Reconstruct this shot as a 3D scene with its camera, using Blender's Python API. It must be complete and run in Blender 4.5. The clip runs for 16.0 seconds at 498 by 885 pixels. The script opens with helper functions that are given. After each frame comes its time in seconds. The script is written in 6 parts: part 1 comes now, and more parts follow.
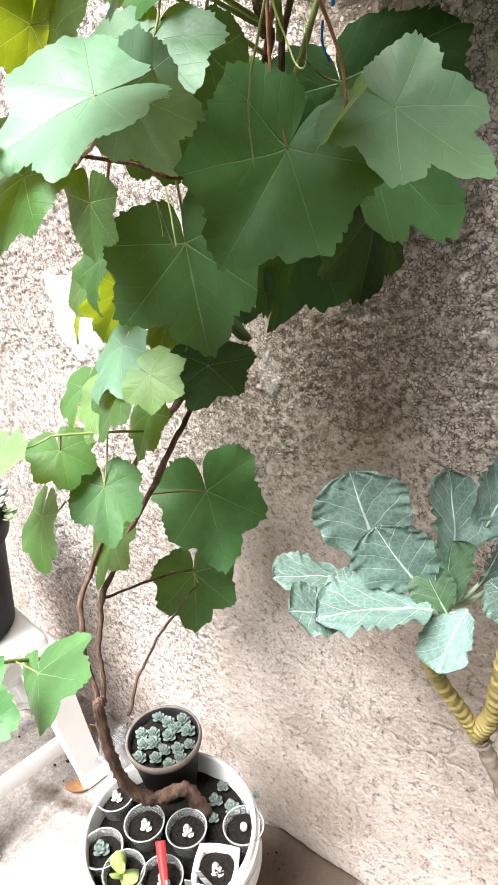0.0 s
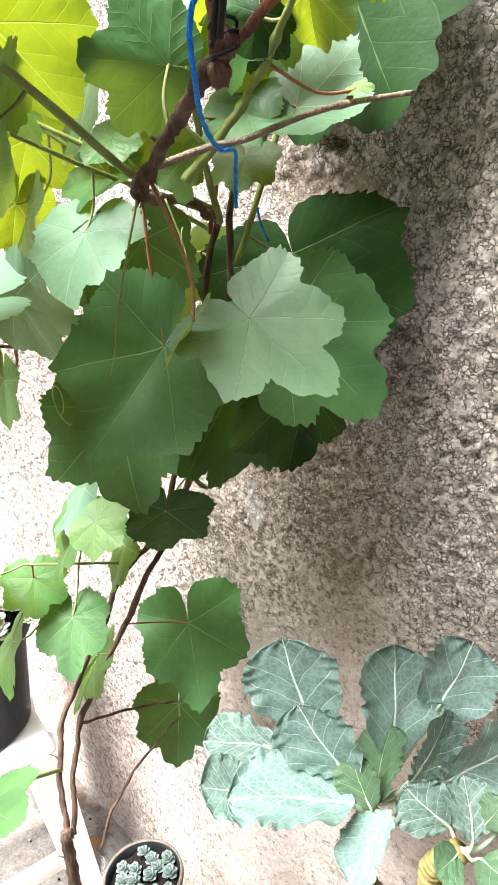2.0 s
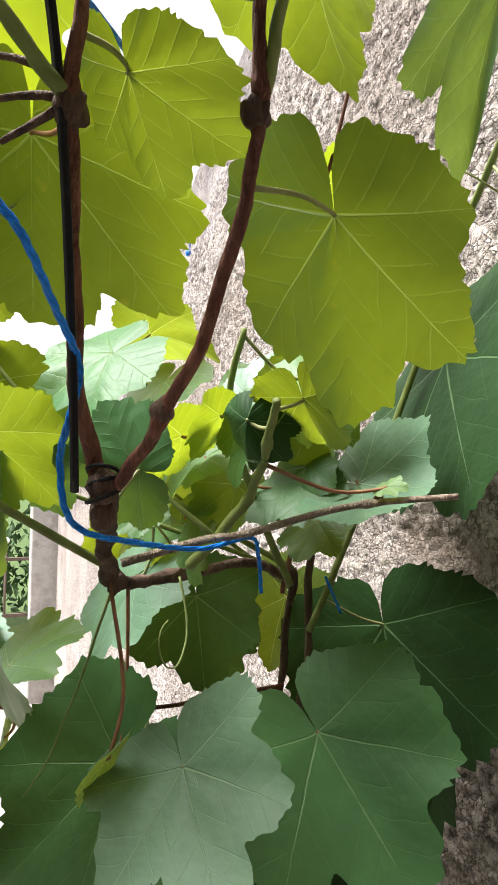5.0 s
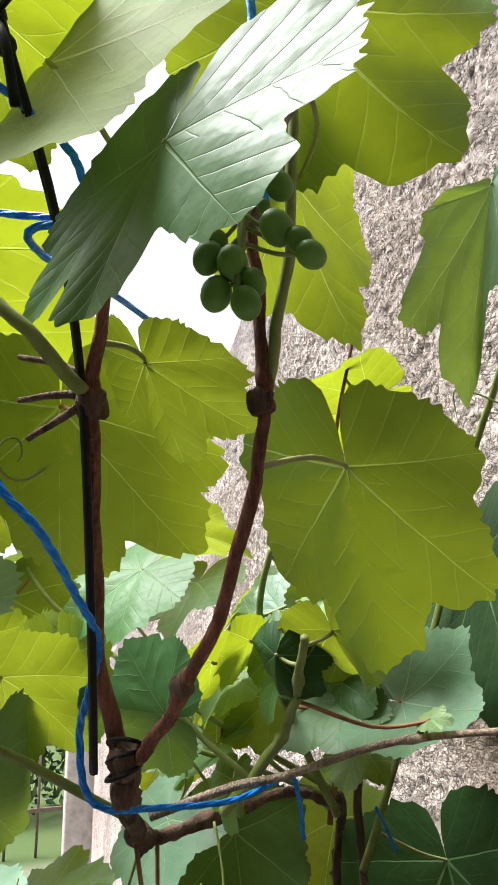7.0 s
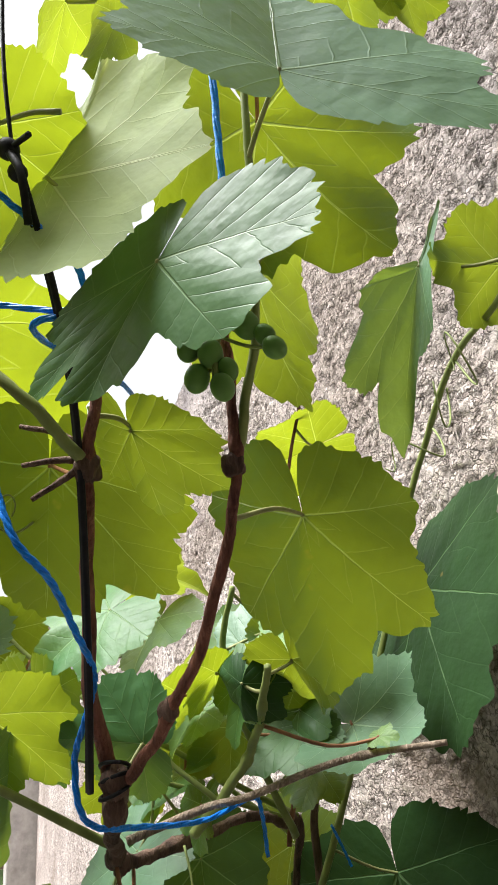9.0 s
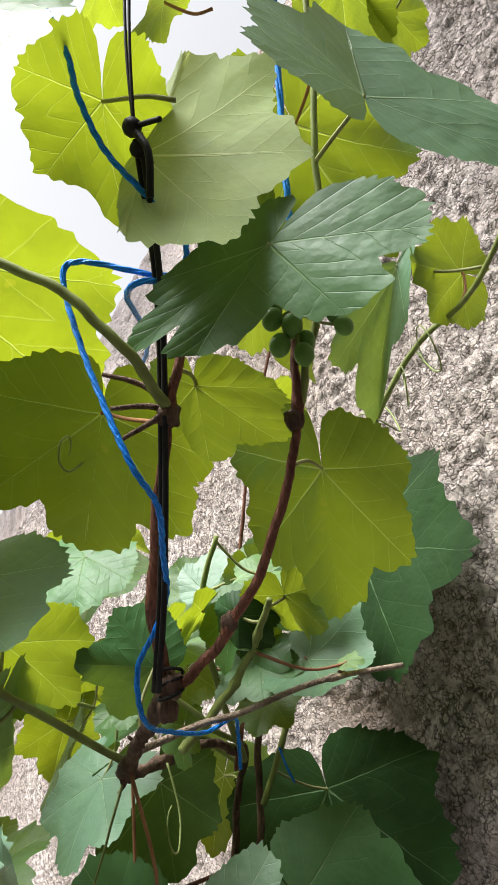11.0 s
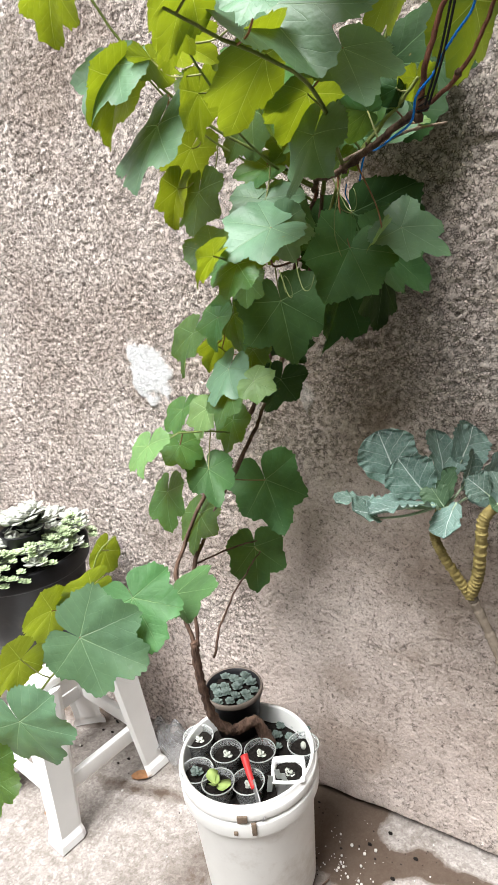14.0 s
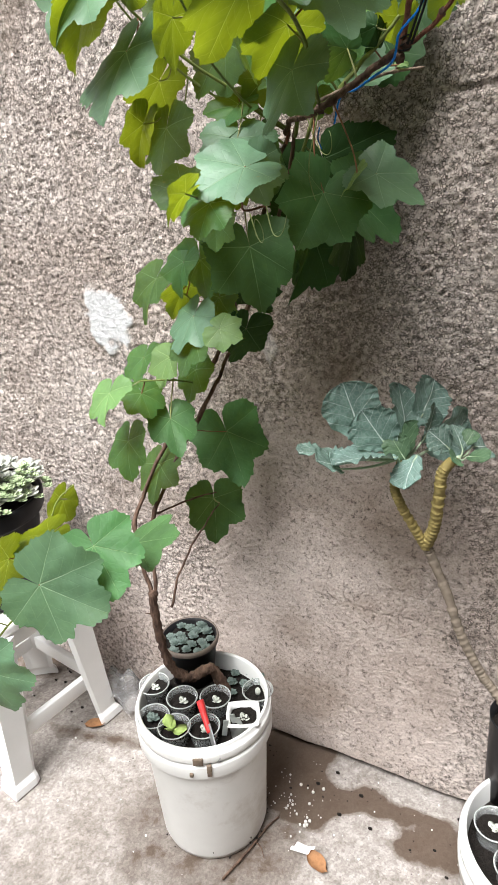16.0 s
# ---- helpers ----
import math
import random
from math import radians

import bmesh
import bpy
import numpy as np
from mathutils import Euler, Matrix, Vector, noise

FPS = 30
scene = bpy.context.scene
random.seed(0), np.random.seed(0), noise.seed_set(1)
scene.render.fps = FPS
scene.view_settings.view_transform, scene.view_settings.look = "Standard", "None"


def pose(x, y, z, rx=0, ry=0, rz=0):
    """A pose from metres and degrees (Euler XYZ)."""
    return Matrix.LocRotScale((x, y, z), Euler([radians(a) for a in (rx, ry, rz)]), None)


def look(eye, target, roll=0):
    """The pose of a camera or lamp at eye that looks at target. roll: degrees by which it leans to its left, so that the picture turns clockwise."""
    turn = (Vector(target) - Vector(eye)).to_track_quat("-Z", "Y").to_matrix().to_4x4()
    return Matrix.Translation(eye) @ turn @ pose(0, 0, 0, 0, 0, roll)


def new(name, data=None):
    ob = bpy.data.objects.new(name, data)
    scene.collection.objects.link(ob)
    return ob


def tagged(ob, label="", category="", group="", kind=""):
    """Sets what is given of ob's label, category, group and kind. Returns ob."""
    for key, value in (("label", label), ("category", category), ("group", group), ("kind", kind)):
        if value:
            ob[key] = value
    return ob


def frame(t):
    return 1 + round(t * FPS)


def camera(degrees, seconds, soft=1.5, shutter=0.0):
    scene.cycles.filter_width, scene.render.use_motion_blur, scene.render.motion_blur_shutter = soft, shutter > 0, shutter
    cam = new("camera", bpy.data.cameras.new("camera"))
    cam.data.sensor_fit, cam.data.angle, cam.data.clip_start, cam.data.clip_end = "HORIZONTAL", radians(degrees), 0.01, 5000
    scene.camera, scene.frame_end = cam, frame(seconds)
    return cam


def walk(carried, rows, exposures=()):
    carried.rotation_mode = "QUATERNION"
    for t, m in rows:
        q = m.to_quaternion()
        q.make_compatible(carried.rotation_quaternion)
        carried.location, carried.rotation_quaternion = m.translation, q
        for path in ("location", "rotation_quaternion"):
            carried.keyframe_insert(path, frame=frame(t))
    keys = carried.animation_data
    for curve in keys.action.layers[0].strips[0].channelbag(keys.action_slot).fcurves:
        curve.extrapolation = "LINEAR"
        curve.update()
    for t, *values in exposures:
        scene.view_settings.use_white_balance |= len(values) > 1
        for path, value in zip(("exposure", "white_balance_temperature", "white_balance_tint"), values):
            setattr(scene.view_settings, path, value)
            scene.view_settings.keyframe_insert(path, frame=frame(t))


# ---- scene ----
cam = camera(41.6, 16.0, 1.1)
PATH = [
    (0, (0.742, -0.682, 1.432), (-0.4, 0.682, 0.518), -4.8),
    (0.5, (0.832, -0.625, 1.485), (-0.45, 0.756, 0.812), -2.6),
    (1, (0.88, -0.57, 1.485), (-0.529, 0.69, 0.833), -0.3),
    (1.5, (0.894, -0.538, 1.486), (-0.534, 0.703, 0.836), -1.5),
    (2, (0.84, -0.552, 1.485), (-0.573, 0.702, 0.829), -4.6),
    (2.5, (0.821, -0.509, 1.484), (-0.701, 0.647, 0.894), -6.8),
    (3, (0.836, -0.395, 1.482), (-0.8, 0.602, 0.905), -6.6),
    (3.5, (0.824, -0.36, 1.502), (-0.942, 0.479, 1.08), -3.9),
    (4, (0.839, -0.357, 1.546), (-1.007, 0.408, 1.458), -0.3),
    (4.2, (0.844, -0.362, 1.549), (-1.007, 0.394, 1.509), 0.1),
    (6.3, (0.863, -0.352, 1.588), (-0.996, 0.262, 1.993), -1.4),
    (6.5, (0.863, -0.352, 1.59), (-0.986, 0.27, 2.031), -1.9),
    (7, (0.867, -0.353, 1.6), (-0.959, 0.205, 2.197), -2.0),
    (7.5, (0.879, -0.36, 1.601), (-0.909, 0.216, 2.288), -2.9),
    (8, (0.894, -0.368, 1.598), (-0.876, 0.249, 2.296), -3.3),
    (8.5, (0.903, -0.375, 1.597), (-0.82, 0.313, 2.345), -5.0),
    (9, (0.907, -0.378, 1.596), (-0.831, 0.335, 2.283), -4.5),
    (9.2, (0.909, -0.38, 1.596), (-0.83, 0.33, 2.283), -4.2),
    (11.3, (0.905, -0.54, 1.563), (-0.554, 0.729, 2.076), -5.2),
    (11.5, (0.884, -0.604, 1.544), (-0.471, 0.802, 1.976), -5.3),
    (12, (0.891, -0.723, 1.514), (-0.429, 0.757, 1.775), -3.1),
    (12.5, (0.938, -0.819, 1.497), (-0.478, 0.59, 1.418), -1.3),
    (13, (0.946, -0.918, 1.495), (-0.396, 0.544, 1.251), -2.6),
    (13.5, (0.906, -1.066, 1.475), (-0.269, 0.491, 1.035), -4.7),
    (14, (0.861, -1.156, 1.464), (-0.21, 0.4, 0.806), -6.5),
    (14.5, (0.867, -1.18, 1.457), (-0.166, 0.35, 0.687), -5.7),
    (15, (0.859, -1.176, 1.456), (-0.221, 0.322, 0.687), -6.0),
    (15.5, (0.848, -1.181, 1.448), (-0.177, 0.345, 0.659), -4.9),
    (16, (0.839, -1.167, 1.449), (-0.087, 0.421, 0.662), -3.8),
]
SKY, SUN = 0.070, 2.6
walk(cam, [(t, look(eye, target, roll)) for t, eye, target, roll in PATH], exposures=((0.0, 2.66), (1.0, 2.86), (2.0, 3.02), (2.6, 3.02), (3.2, 2.90), (4.2, 2.53), (6.5, 2.14), (8.5, 2.12), (11.5, 2.00), (12.5, 1.98), (14.0, 1.84), (16.0, 1.74)))

# ---- sky, sun, exposure ----
world = bpy.data.worlds.new("sky")
scene.world = world
world.use_nodes = True
wn, wl = world.node_tree.nodes, world.node_tree.links
sky = wn.new("ShaderNodeTexSky")
sky.sky_type, sky.sun_disc = "NISHITA", False
sky.sun_elevation, sky.sun_rotation = radians(64), radians(194)
sky.air_density, sky.dust_density = 1.0, 4.0
haze = wn.new("ShaderNodeHueSaturation")
haze.inputs["Saturation"].default_value = 0.12
wl.new(sky.outputs[0], haze.inputs["Color"])
wl.new(haze.outputs[0], wn["Background"].inputs["Color"])
wn["Background"].inputs["Strength"].default_value = SKY
lamp = bpy.data.lights.new("sun", "SUN")
lamp.energy, lamp.angle, lamp.color = SUN, radians(34), (1.0, 0.998, 0.995)
sun = new("sun", lamp)
sun.matrix_world = look((-0.9, -3.5, 7.5), (0, 0, 0))


# ---- material tools ----
def mat_new(name):
    m = bpy.data.materials.new(name)
    m.use_nodes = True
    return m, m.node_tree.nodes, m.node_tree.links, m.node_tree.nodes["Principled BSDF"]


def tex(nodes, links, scale, detail=4.0, rough=0.55, stretch=(1, 1, 1), kind="ShaderNodeTexNoise"):
    co = nodes.new("ShaderNodeTexCoord")
    mp = nodes.new("ShaderNodeMapping")
    mp.inputs["Scale"].default_value = stretch
    links.new(co.outputs["Object"], mp.inputs["Vector"])
    t = nodes.new(kind)
    t.inputs["Scale"].default_value = scale
    if kind == "ShaderNodeTexNoise":
        t.inputs["Detail"].default_value, t.inputs["Roughness"].default_value = detail, rough
    links.new(mp.outputs[0], t.inputs["Vector"])
    return t


def ramp(nodes, links, src, stops):
    r = nodes.new("ShaderNodeValToRGB")
    e = r.color_ramp.elements
    while len(e) < len(stops):
        e.new(0.5)
    for el, (p, c) in zip(e, stops):
        el.position, el.color = p, (*c, 1) if len(c) == 3 else c
    links.new(src, r.inputs[0])
    return r


def mix(nodes, links, fac, a, b, mode="MIX"):
    m = nodes.new("ShaderNodeMix")
    m.data_type, m.blend_type = "RGBA", mode
    for sock, v in ((0, fac), (6, a), (7, b)):
        if hasattr(v, "links"):
            links.new(v, m.inputs[sock])
        elif sock == 0:
            m.inputs[0].default_value = v
        else:
            m.inputs[sock].default_value = (*v, 1)
    return m.outputs[2]


def mth(nodes, links, op, a, b=0.0):
    m = nodes.new("ShaderNodeMath")
    m.operation = op
    for i, v in enumerate((a, b)):
        if hasattr(v, "links"):
            links.new(v, m.inputs[i])
        else:
            m.inputs[i].default_value = v
    return m.outputs[0]


def bump(nodes, links, height, strength, dist, bsdf):
    b = nodes.new("ShaderNodeBump")
    b.inputs["Strength"].default_value, b.inputs["Distance"].default_value = strength, dist
    links.new(height, b.inputs["Height"])
    links.new(b.outputs[0], bsdf.inputs["Normal"])
    return b


def simple(name, col, rough=0.6, var=0.25, scale=60.0, metal=0.0, relief=0.3, dist=0.001, dirt=None):
    """Plain coloured stuff with fine and coarse variation of tone."""
    m, n, l, p = mat_new(name)
    t1, t2 = tex(n, l, scale, 5), tex(n, l, scale * 0.12, 3)
    c1 = ramp(n, l, t1.outputs[0], [(0.3, [v * (1 - var) for v in col]), (0.7, [min(1, v * (1 + var * 0.6)) for v in col])])
    out = mix(n, l, mth(n, l, "MULTIPLY", t2.outputs[0], 0.5), c1.outputs[0], [v * (1 - var) for v in col])
    if dirt:
        d = ramp(n, l, tex(n, l, scale * 0.3, 6, 0.7).outputs[0], [(0.56, (0, 0, 0)), (0.7, (1, 1, 1))])
        out = mix(n, l, mth(n, l, "MULTIPLY", d.outputs[0], 0.6), out, dirt)
    l.new(out, p.inputs["Base Color"])
    p.inputs["Roughness"].default_value, p.inputs["Metallic"].default_value = rough, metal
    p.inputs["Specular IOR Level"].default_value = 0.2
    if relief:
        bump(n, l, t1.outputs[0], relief, dist, p)
    return m


def wall_material():
    m, n, l, p = mat_new("roughcast")
    at = n.new("ShaderNodeAttribute")
    at.attribute_name = "cast"
    pit = n.new("ShaderNodeAttribute")
    pit.attribute_name = "pit"
    wh = n.new("ShaderNodeAttribute")
    wh.attribute_name = "smear"
    ms = n.new("ShaderNodeAttribute")
    ms.attribute_name = "moss_shade"
    big, mid, fine = tex(n, l, 2.2, 5, 0.6), tex(n, l, 22, 6, 0.65), tex(n, l, 260, 4, 0.6)
    speck = tex(n, l, 150, kind="ShaderNodeTexVoronoi")
    wa, wb = tex(n, l, 120, 7, 0.72, (0.8, 1, 1.4)), tex(n, l, 260, 5, 0.7)
    co = n.new("ShaderNodeTexCoord")
    bend = tex(n, l, 70, 4, 0.6)
    off = n.new("ShaderNodeVectorMath")
    off.operation = "MULTIPLY_ADD"
    l.new(bend.outputs["Color"], off.inputs[0])
    off.inputs[1].default_value = (0.016, 0.016, 0.013)
    l.new(co.outputs["Object"], off.inputs[2])
    net = n.new("ShaderNodeTexVoronoi")
    net.feature = "DISTANCE_TO_EDGE"
    net.inputs["Scale"].default_value = 190.0
    l.new(off.outputs[0], net.inputs["Vector"])
    crumb = n.new("ShaderNodeTexVoronoi")
    crumb.inputs["Scale"].default_value = 190.0
    l.new(off.outputs[0], crumb.inputs["Vector"])
    tone = n.new("ShaderNodeSeparateXYZ")
    l.new(crumb.outputs["Color"], tone.inputs[0])
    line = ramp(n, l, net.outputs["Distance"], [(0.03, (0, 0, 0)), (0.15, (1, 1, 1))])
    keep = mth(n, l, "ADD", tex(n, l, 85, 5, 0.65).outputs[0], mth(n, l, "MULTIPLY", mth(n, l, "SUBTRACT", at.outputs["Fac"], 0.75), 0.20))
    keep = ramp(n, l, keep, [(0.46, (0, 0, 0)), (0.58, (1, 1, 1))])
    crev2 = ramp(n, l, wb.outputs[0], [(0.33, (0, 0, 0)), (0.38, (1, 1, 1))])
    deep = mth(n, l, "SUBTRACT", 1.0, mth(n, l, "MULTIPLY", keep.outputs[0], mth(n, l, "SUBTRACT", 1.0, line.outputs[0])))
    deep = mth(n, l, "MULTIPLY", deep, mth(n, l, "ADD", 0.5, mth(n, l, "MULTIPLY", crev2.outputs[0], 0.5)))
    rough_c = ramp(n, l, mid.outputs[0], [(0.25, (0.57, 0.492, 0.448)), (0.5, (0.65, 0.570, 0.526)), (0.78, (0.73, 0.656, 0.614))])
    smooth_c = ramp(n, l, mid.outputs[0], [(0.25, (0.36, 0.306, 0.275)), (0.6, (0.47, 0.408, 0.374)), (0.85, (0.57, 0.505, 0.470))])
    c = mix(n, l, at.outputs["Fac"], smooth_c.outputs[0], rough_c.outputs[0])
    stain = ramp(n, l, big.outputs[0], [(0.38, (0.62, 0.58, 0.55)), (0.62, (1.0, 1.0, 1.0))])
    c = mix(n, l, 0.75, c, stain.outputs[0], "MULTIPLY")
    left_light = n.new("ShaderNodeAttribute")
    left_light.attribute_name = "left_light"
    # stronger light on the left part of the wall, put into its colour
    c = mix(n, l, left_light.outputs["Fac"], c, (1.36, 1.40, 1.44), "MULTIPLY")
    soot_shade = n.new("ShaderNodeAttribute")
    soot_shade.attribute_name = "soot_shade"
    c = mix(n, l, soot_shade.outputs["Fac"], c, (0.42, 0.43, 0.46), "MULTIPLY")
    grain = ramp(n, l, fine.outputs[0], [(0.3, (0.62, 0.6, 0.57)), (0.66, (1.08, 1.06, 1.04))])
    c = mix(n, l, 0.7, c, grain.outputs[0], "MULTIPLY")
    crumb_c = ramp(n, l, tone.outputs[0], [(0.1, (0.72, 0.69, 0.66)), (0.5, (1.02, 1.01, 1.0)), (0.9, (1.24, 1.23, 1.22))])
    c = mix(n, l, mth(n, l, "MULTIPLY", at.outputs["Fac"], mth(n, l, "ADD", 0.25, mth(n, l, "MULTIPLY", keep.outputs[0], 0.5))), c, crumb_c.outputs[0], "MULTIPLY")
    # crevices and pits: their shade and dirt are put into the colour
    crevice_shade = mth(n, l, "MULTIPLY", mth(n, l, "SUBTRACT", 1.0, deep), 0.72)
    c = mix(n, l, crevice_shade, c, (0.042, 0.033, 0.028))
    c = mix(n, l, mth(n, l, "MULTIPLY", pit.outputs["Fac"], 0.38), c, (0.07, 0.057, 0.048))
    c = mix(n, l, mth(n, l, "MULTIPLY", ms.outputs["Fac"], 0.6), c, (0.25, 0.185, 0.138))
    c = mix(n, l, mth(n, l, "MULTIPLY", wh.outputs["Fac"], 0.92), c, (0.86, 0.87, 0.88))
    l.new(c, p.inputs["Base Color"])
    p.inputs["Roughness"].default_value = 0.93
    p.inputs["Specular IOR Level"].default_value = 0.1
    h = mth(n, l, "ADD", mth(n, l, "MULTIPLY", fine.outputs[0], 0.5), mth(n, l, "MULTIPLY", speck.outputs[0], 0.6))
    grit = mth(n, l, "ADD", mth(n, l, "MULTIPLY", deep, 1.0), mth(n, l, "MULTIPLY", mth(n, l, "MULTIPLY", tone.outputs[1], keep.outputs[0]), 0.9))
    grit = mth(n, l, "ADD", grit, mth(n, l, "ADD", mth(n, l, "MULTIPLY", wa.outputs[0], 0.8), mth(n, l, "MULTIPLY", wb.outputs[0], 0.7)))
    h = mth(n, l, "ADD", mth(n, l, "MULTIPLY", h, 0.35), mth(n, l, "MULTIPLY", grit, mth(n, l, "ADD", 0.25, mth(n, l, "MULTIPLY", at.outputs["Fac"], 0.75))))
    bump(n, l, h, 1.0, 0.0054, p)
    return m


def ground_material():
    m, n, l, p = mat_new("concrete_floor")
    st = n.new("ShaderNodeAttribute")
    st.attribute_name = "stain"
    gr = n.new("ShaderNodeAttribute")
    gr.attribute_name = "grass"
    big, mid, fine = tex(n, l, 2.5, 5, 0.6), tex(n, l, 26, 6, 0.7), tex(n, l, 220, 4, 0.65)
    c = ramp(n, l, mid.outputs[0], [(0.28, (0.20, 0.178, 0.165)), (0.52, (0.300, 0.277, 0.262)), (0.75, (0.40, 0.378, 0.362))]).outputs[0]
    c = mix(n, l, 0.6, c, ramp(n, l, big.outputs[0], [(0.35, (0.7, 0.66, 0.62)), (0.6, (1, 1, 1))]).outputs[0], "MULTIPLY")
    c = mix(n, l, 0.6, c, ramp(n, l, fine.outputs[0], [(0.33, (0.6, 0.58, 0.55)), (0.6, (1.05, 1.04, 1.02))]).outputs[0], "MULTIPLY")
    chips = tex(n, l, 150, kind="ShaderNodeTexVoronoi")
    c = mix(n, l, 0.7, c, ramp(n, l, chips.outputs["Color"], [(0.15, (0.74, 0.72, 0.71)), (0.5, (1, 1, 1)), (0.85, (1.25, 1.25, 1.25))]).outputs[0], "MULTIPLY")
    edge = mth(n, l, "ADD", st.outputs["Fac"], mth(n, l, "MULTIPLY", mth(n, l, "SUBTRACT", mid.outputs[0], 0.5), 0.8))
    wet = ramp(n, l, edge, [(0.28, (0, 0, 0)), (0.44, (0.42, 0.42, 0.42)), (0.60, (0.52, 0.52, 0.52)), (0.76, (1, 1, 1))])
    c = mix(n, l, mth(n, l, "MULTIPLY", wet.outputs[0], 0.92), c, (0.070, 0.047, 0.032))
    c = mix(n, l, gr.outputs["Fac"], c, (0.06, 0.09, 0.03))
    l.new(c, p.inputs["Base Color"])
    l.new(ramp(n, l, wet.outputs[0], [(0, (0.9, 0.9, 0.9)), (1, (0.8, 0.8, 0.8))]).outputs[0], p.inputs["Roughness"])
    p.inputs["Specular IOR Level"].default_value = 0.15
    bump(n, l, mth(n, l, "ADD", fine.outputs[0], mid.outputs[0]), 0.45, 0.003, p)
    return m


def leaf_material(name, top, through_c, share=0.42, vein=(0.30, 0.40, 0.16), rough=0.5, sec=13.0, blister=0.35, vein_w=0.010, side_w=0.14, quilt=0.07, gloss=0.38, show=0.45, net=0.0):
    """A leaf blade: green upper skin with a waxy sheen, light that passes through, and veins along the blade's own map."""
    m, n, l, p = mat_new(name)
    uv = n.new("ShaderNodeUVMap")
    uv.uv_map = "vein"
    sep = n.new("ShaderNodeSeparateXYZ")
    l.new(uv.outputs[0], sep.inputs[0])
    wob = mth(n, l, "MULTIPLY", mth(n, l, "SUBTRACT", tex(n, l, 38, 2).outputs[0], 0.5), 0.03)
    a, b = sep.outputs[0], mth(n, l, "ABSOLUTE", mth(n, l, "ADD", sep.outputs[1], wob))
    wid = mth(n, l, "MULTIPLY", mth(n, l, "SUBTRACT", 1.08, a), vein_w)
    main = mth(n, l, "SUBTRACT", 1.0, mth(n, l, "DIVIDE", b, wid))
    main = mth(n, l, "MAXIMUM", main, 0.0)
    ph = mth(n, l, "FRACT", mth(n, l, "MULTIPLY", mth(n, l, "SUBTRACT", mth(n, l, "ADD", a, mth(n, l, "MULTIPLY", wob, 2.0)), mth(n, l, "MULTIPLY", mth(n, l, "POWER", b, 0.85), 0.75)), sec * 0.42))
    ph = mth(n, l, "ABSOLUTE", mth(n, l, "SUBTRACT", ph, 0.5))
    side = mth(n, l, "MAXIMUM", mth(n, l, "SUBTRACT", 1.0, mth(n, l, "MULTIPLY", ph, 24.0)), 0.0)
    veins = mth(n, l, "MINIMUM", mth(n, l, "ADD", mth(n, l, "MULTIPLY", main, 1.6), mth(n, l, "MULTIPLY", side, side_w)), 1.0)
    info = n.new("ShaderNodeObjectInfo")
    cells = tex(n, l, 75, 3, 0.5)
    blot, fine = tex(n, l, 14, 4, 0.6), tex(n, l, 110, 4, 0.6)
    c = ramp(n, l, blot.outputs[0], [(0.3, [v * 0.72 for v in top]), (0.7, [v * 1.25 for v in top])]).outputs[0]
    hs = n.new("ShaderNodeHueSaturation")
    l.new(mth(n, l, "ADD", 0.485, mth(n, l, "MULTIPLY", info.outputs["Random"], 0.03)), hs.inputs["Hue"])
    l.new(mth(n, l, "ADD", 0.75, mth(n, l, "MULTIPLY", info.outputs["Random"], 0.5)), hs.inputs["Value"])
    l.new(c, hs.inputs["Color"])
    spots = ramp(n, l, tex(n, l, 45, 3, 0.5).outputs[0], [(0.74, (0, 0, 0)), (0.78, (1, 1, 1))])
    c = mix(n, l, mth(n, l, "MULTIPLY", spots.outputs[0], 0.5), hs.outputs[0], (0.25, 0.17, 0.05))
    if net:
        web = n.new("ShaderNodeTexVoronoi")
        web.feature = "DISTANCE_TO_EDGE"
        web.inputs["Scale"].default_value = 150.0
        l.new(n.new("ShaderNodeTexCoord").outputs["Object"], web.inputs["Vector"])
        thread = ramp(n, l, web.outputs["Distance"], [(0.02, (1, 1, 1)), (0.14, (0, 0, 0))])
        c = mix(n, l, mth(n, l, "MULTIPLY", thread.outputs[0], net), c, vein)
    c = mix(n, l, mth(n, l, "MULTIPLY", veins, show), c, vein)
    l.new(c, p.inputs["Base Color"])
    l.new(mth(n, l, "ADD", rough - 0.06, mth(n, l, "MULTIPLY", fine.outputs[0], 0.16)), p.inputs["Roughness"])
    p.inputs["Specular IOR Level"].default_value = gloss
    tr = n.new("ShaderNodeBsdfTranslucent")
    tc = ramp(n, l, blot.outputs[0], [(0.3, [v * 0.8 for v in through_c]), (0.7, [min(1, v * 1.15) for v in through_c])]).outputs[0]
    tc = mix(n, l, mth(n, l, "MULTIPLY", mth(n, l, "MINIMUM", mth(n, l, "ADD", mth(n, l, "MULTIPLY", main, 1.8), mth(n, l, "MULTIPLY", side, 0.45)), 1.0), 0.75), tc, [min(1.0, v * 1.3 + 0.16) for v in through_c])
    l.new(tc, tr.inputs["Color"])
    ms = n.new("ShaderNodeMixShader")
    ms.inputs[0].default_value = share
    l.new(p.outputs[0], ms.inputs[1])
    l.new(tr.outputs[0], ms.inputs[2])
    l.new(ms.outputs[0], n["Material Output"].inputs["Surface"])
    h = mth(n, l, "ADD", mth(n, l, "MULTIPLY", veins, -0.22), mth(n, l, "MULTIPLY", cells.outputs[0], blister))
    pillow = mth(n, l, "POWER", mth(n, l, "MULTIPLY", ph, 2.0), 0.55)
    pillow = mth(n, l, "MULTIPLY", pillow, mth(n, l, "MINIMUM", mth(n, l, "MULTIPLY", b, 9.0), 1.0))
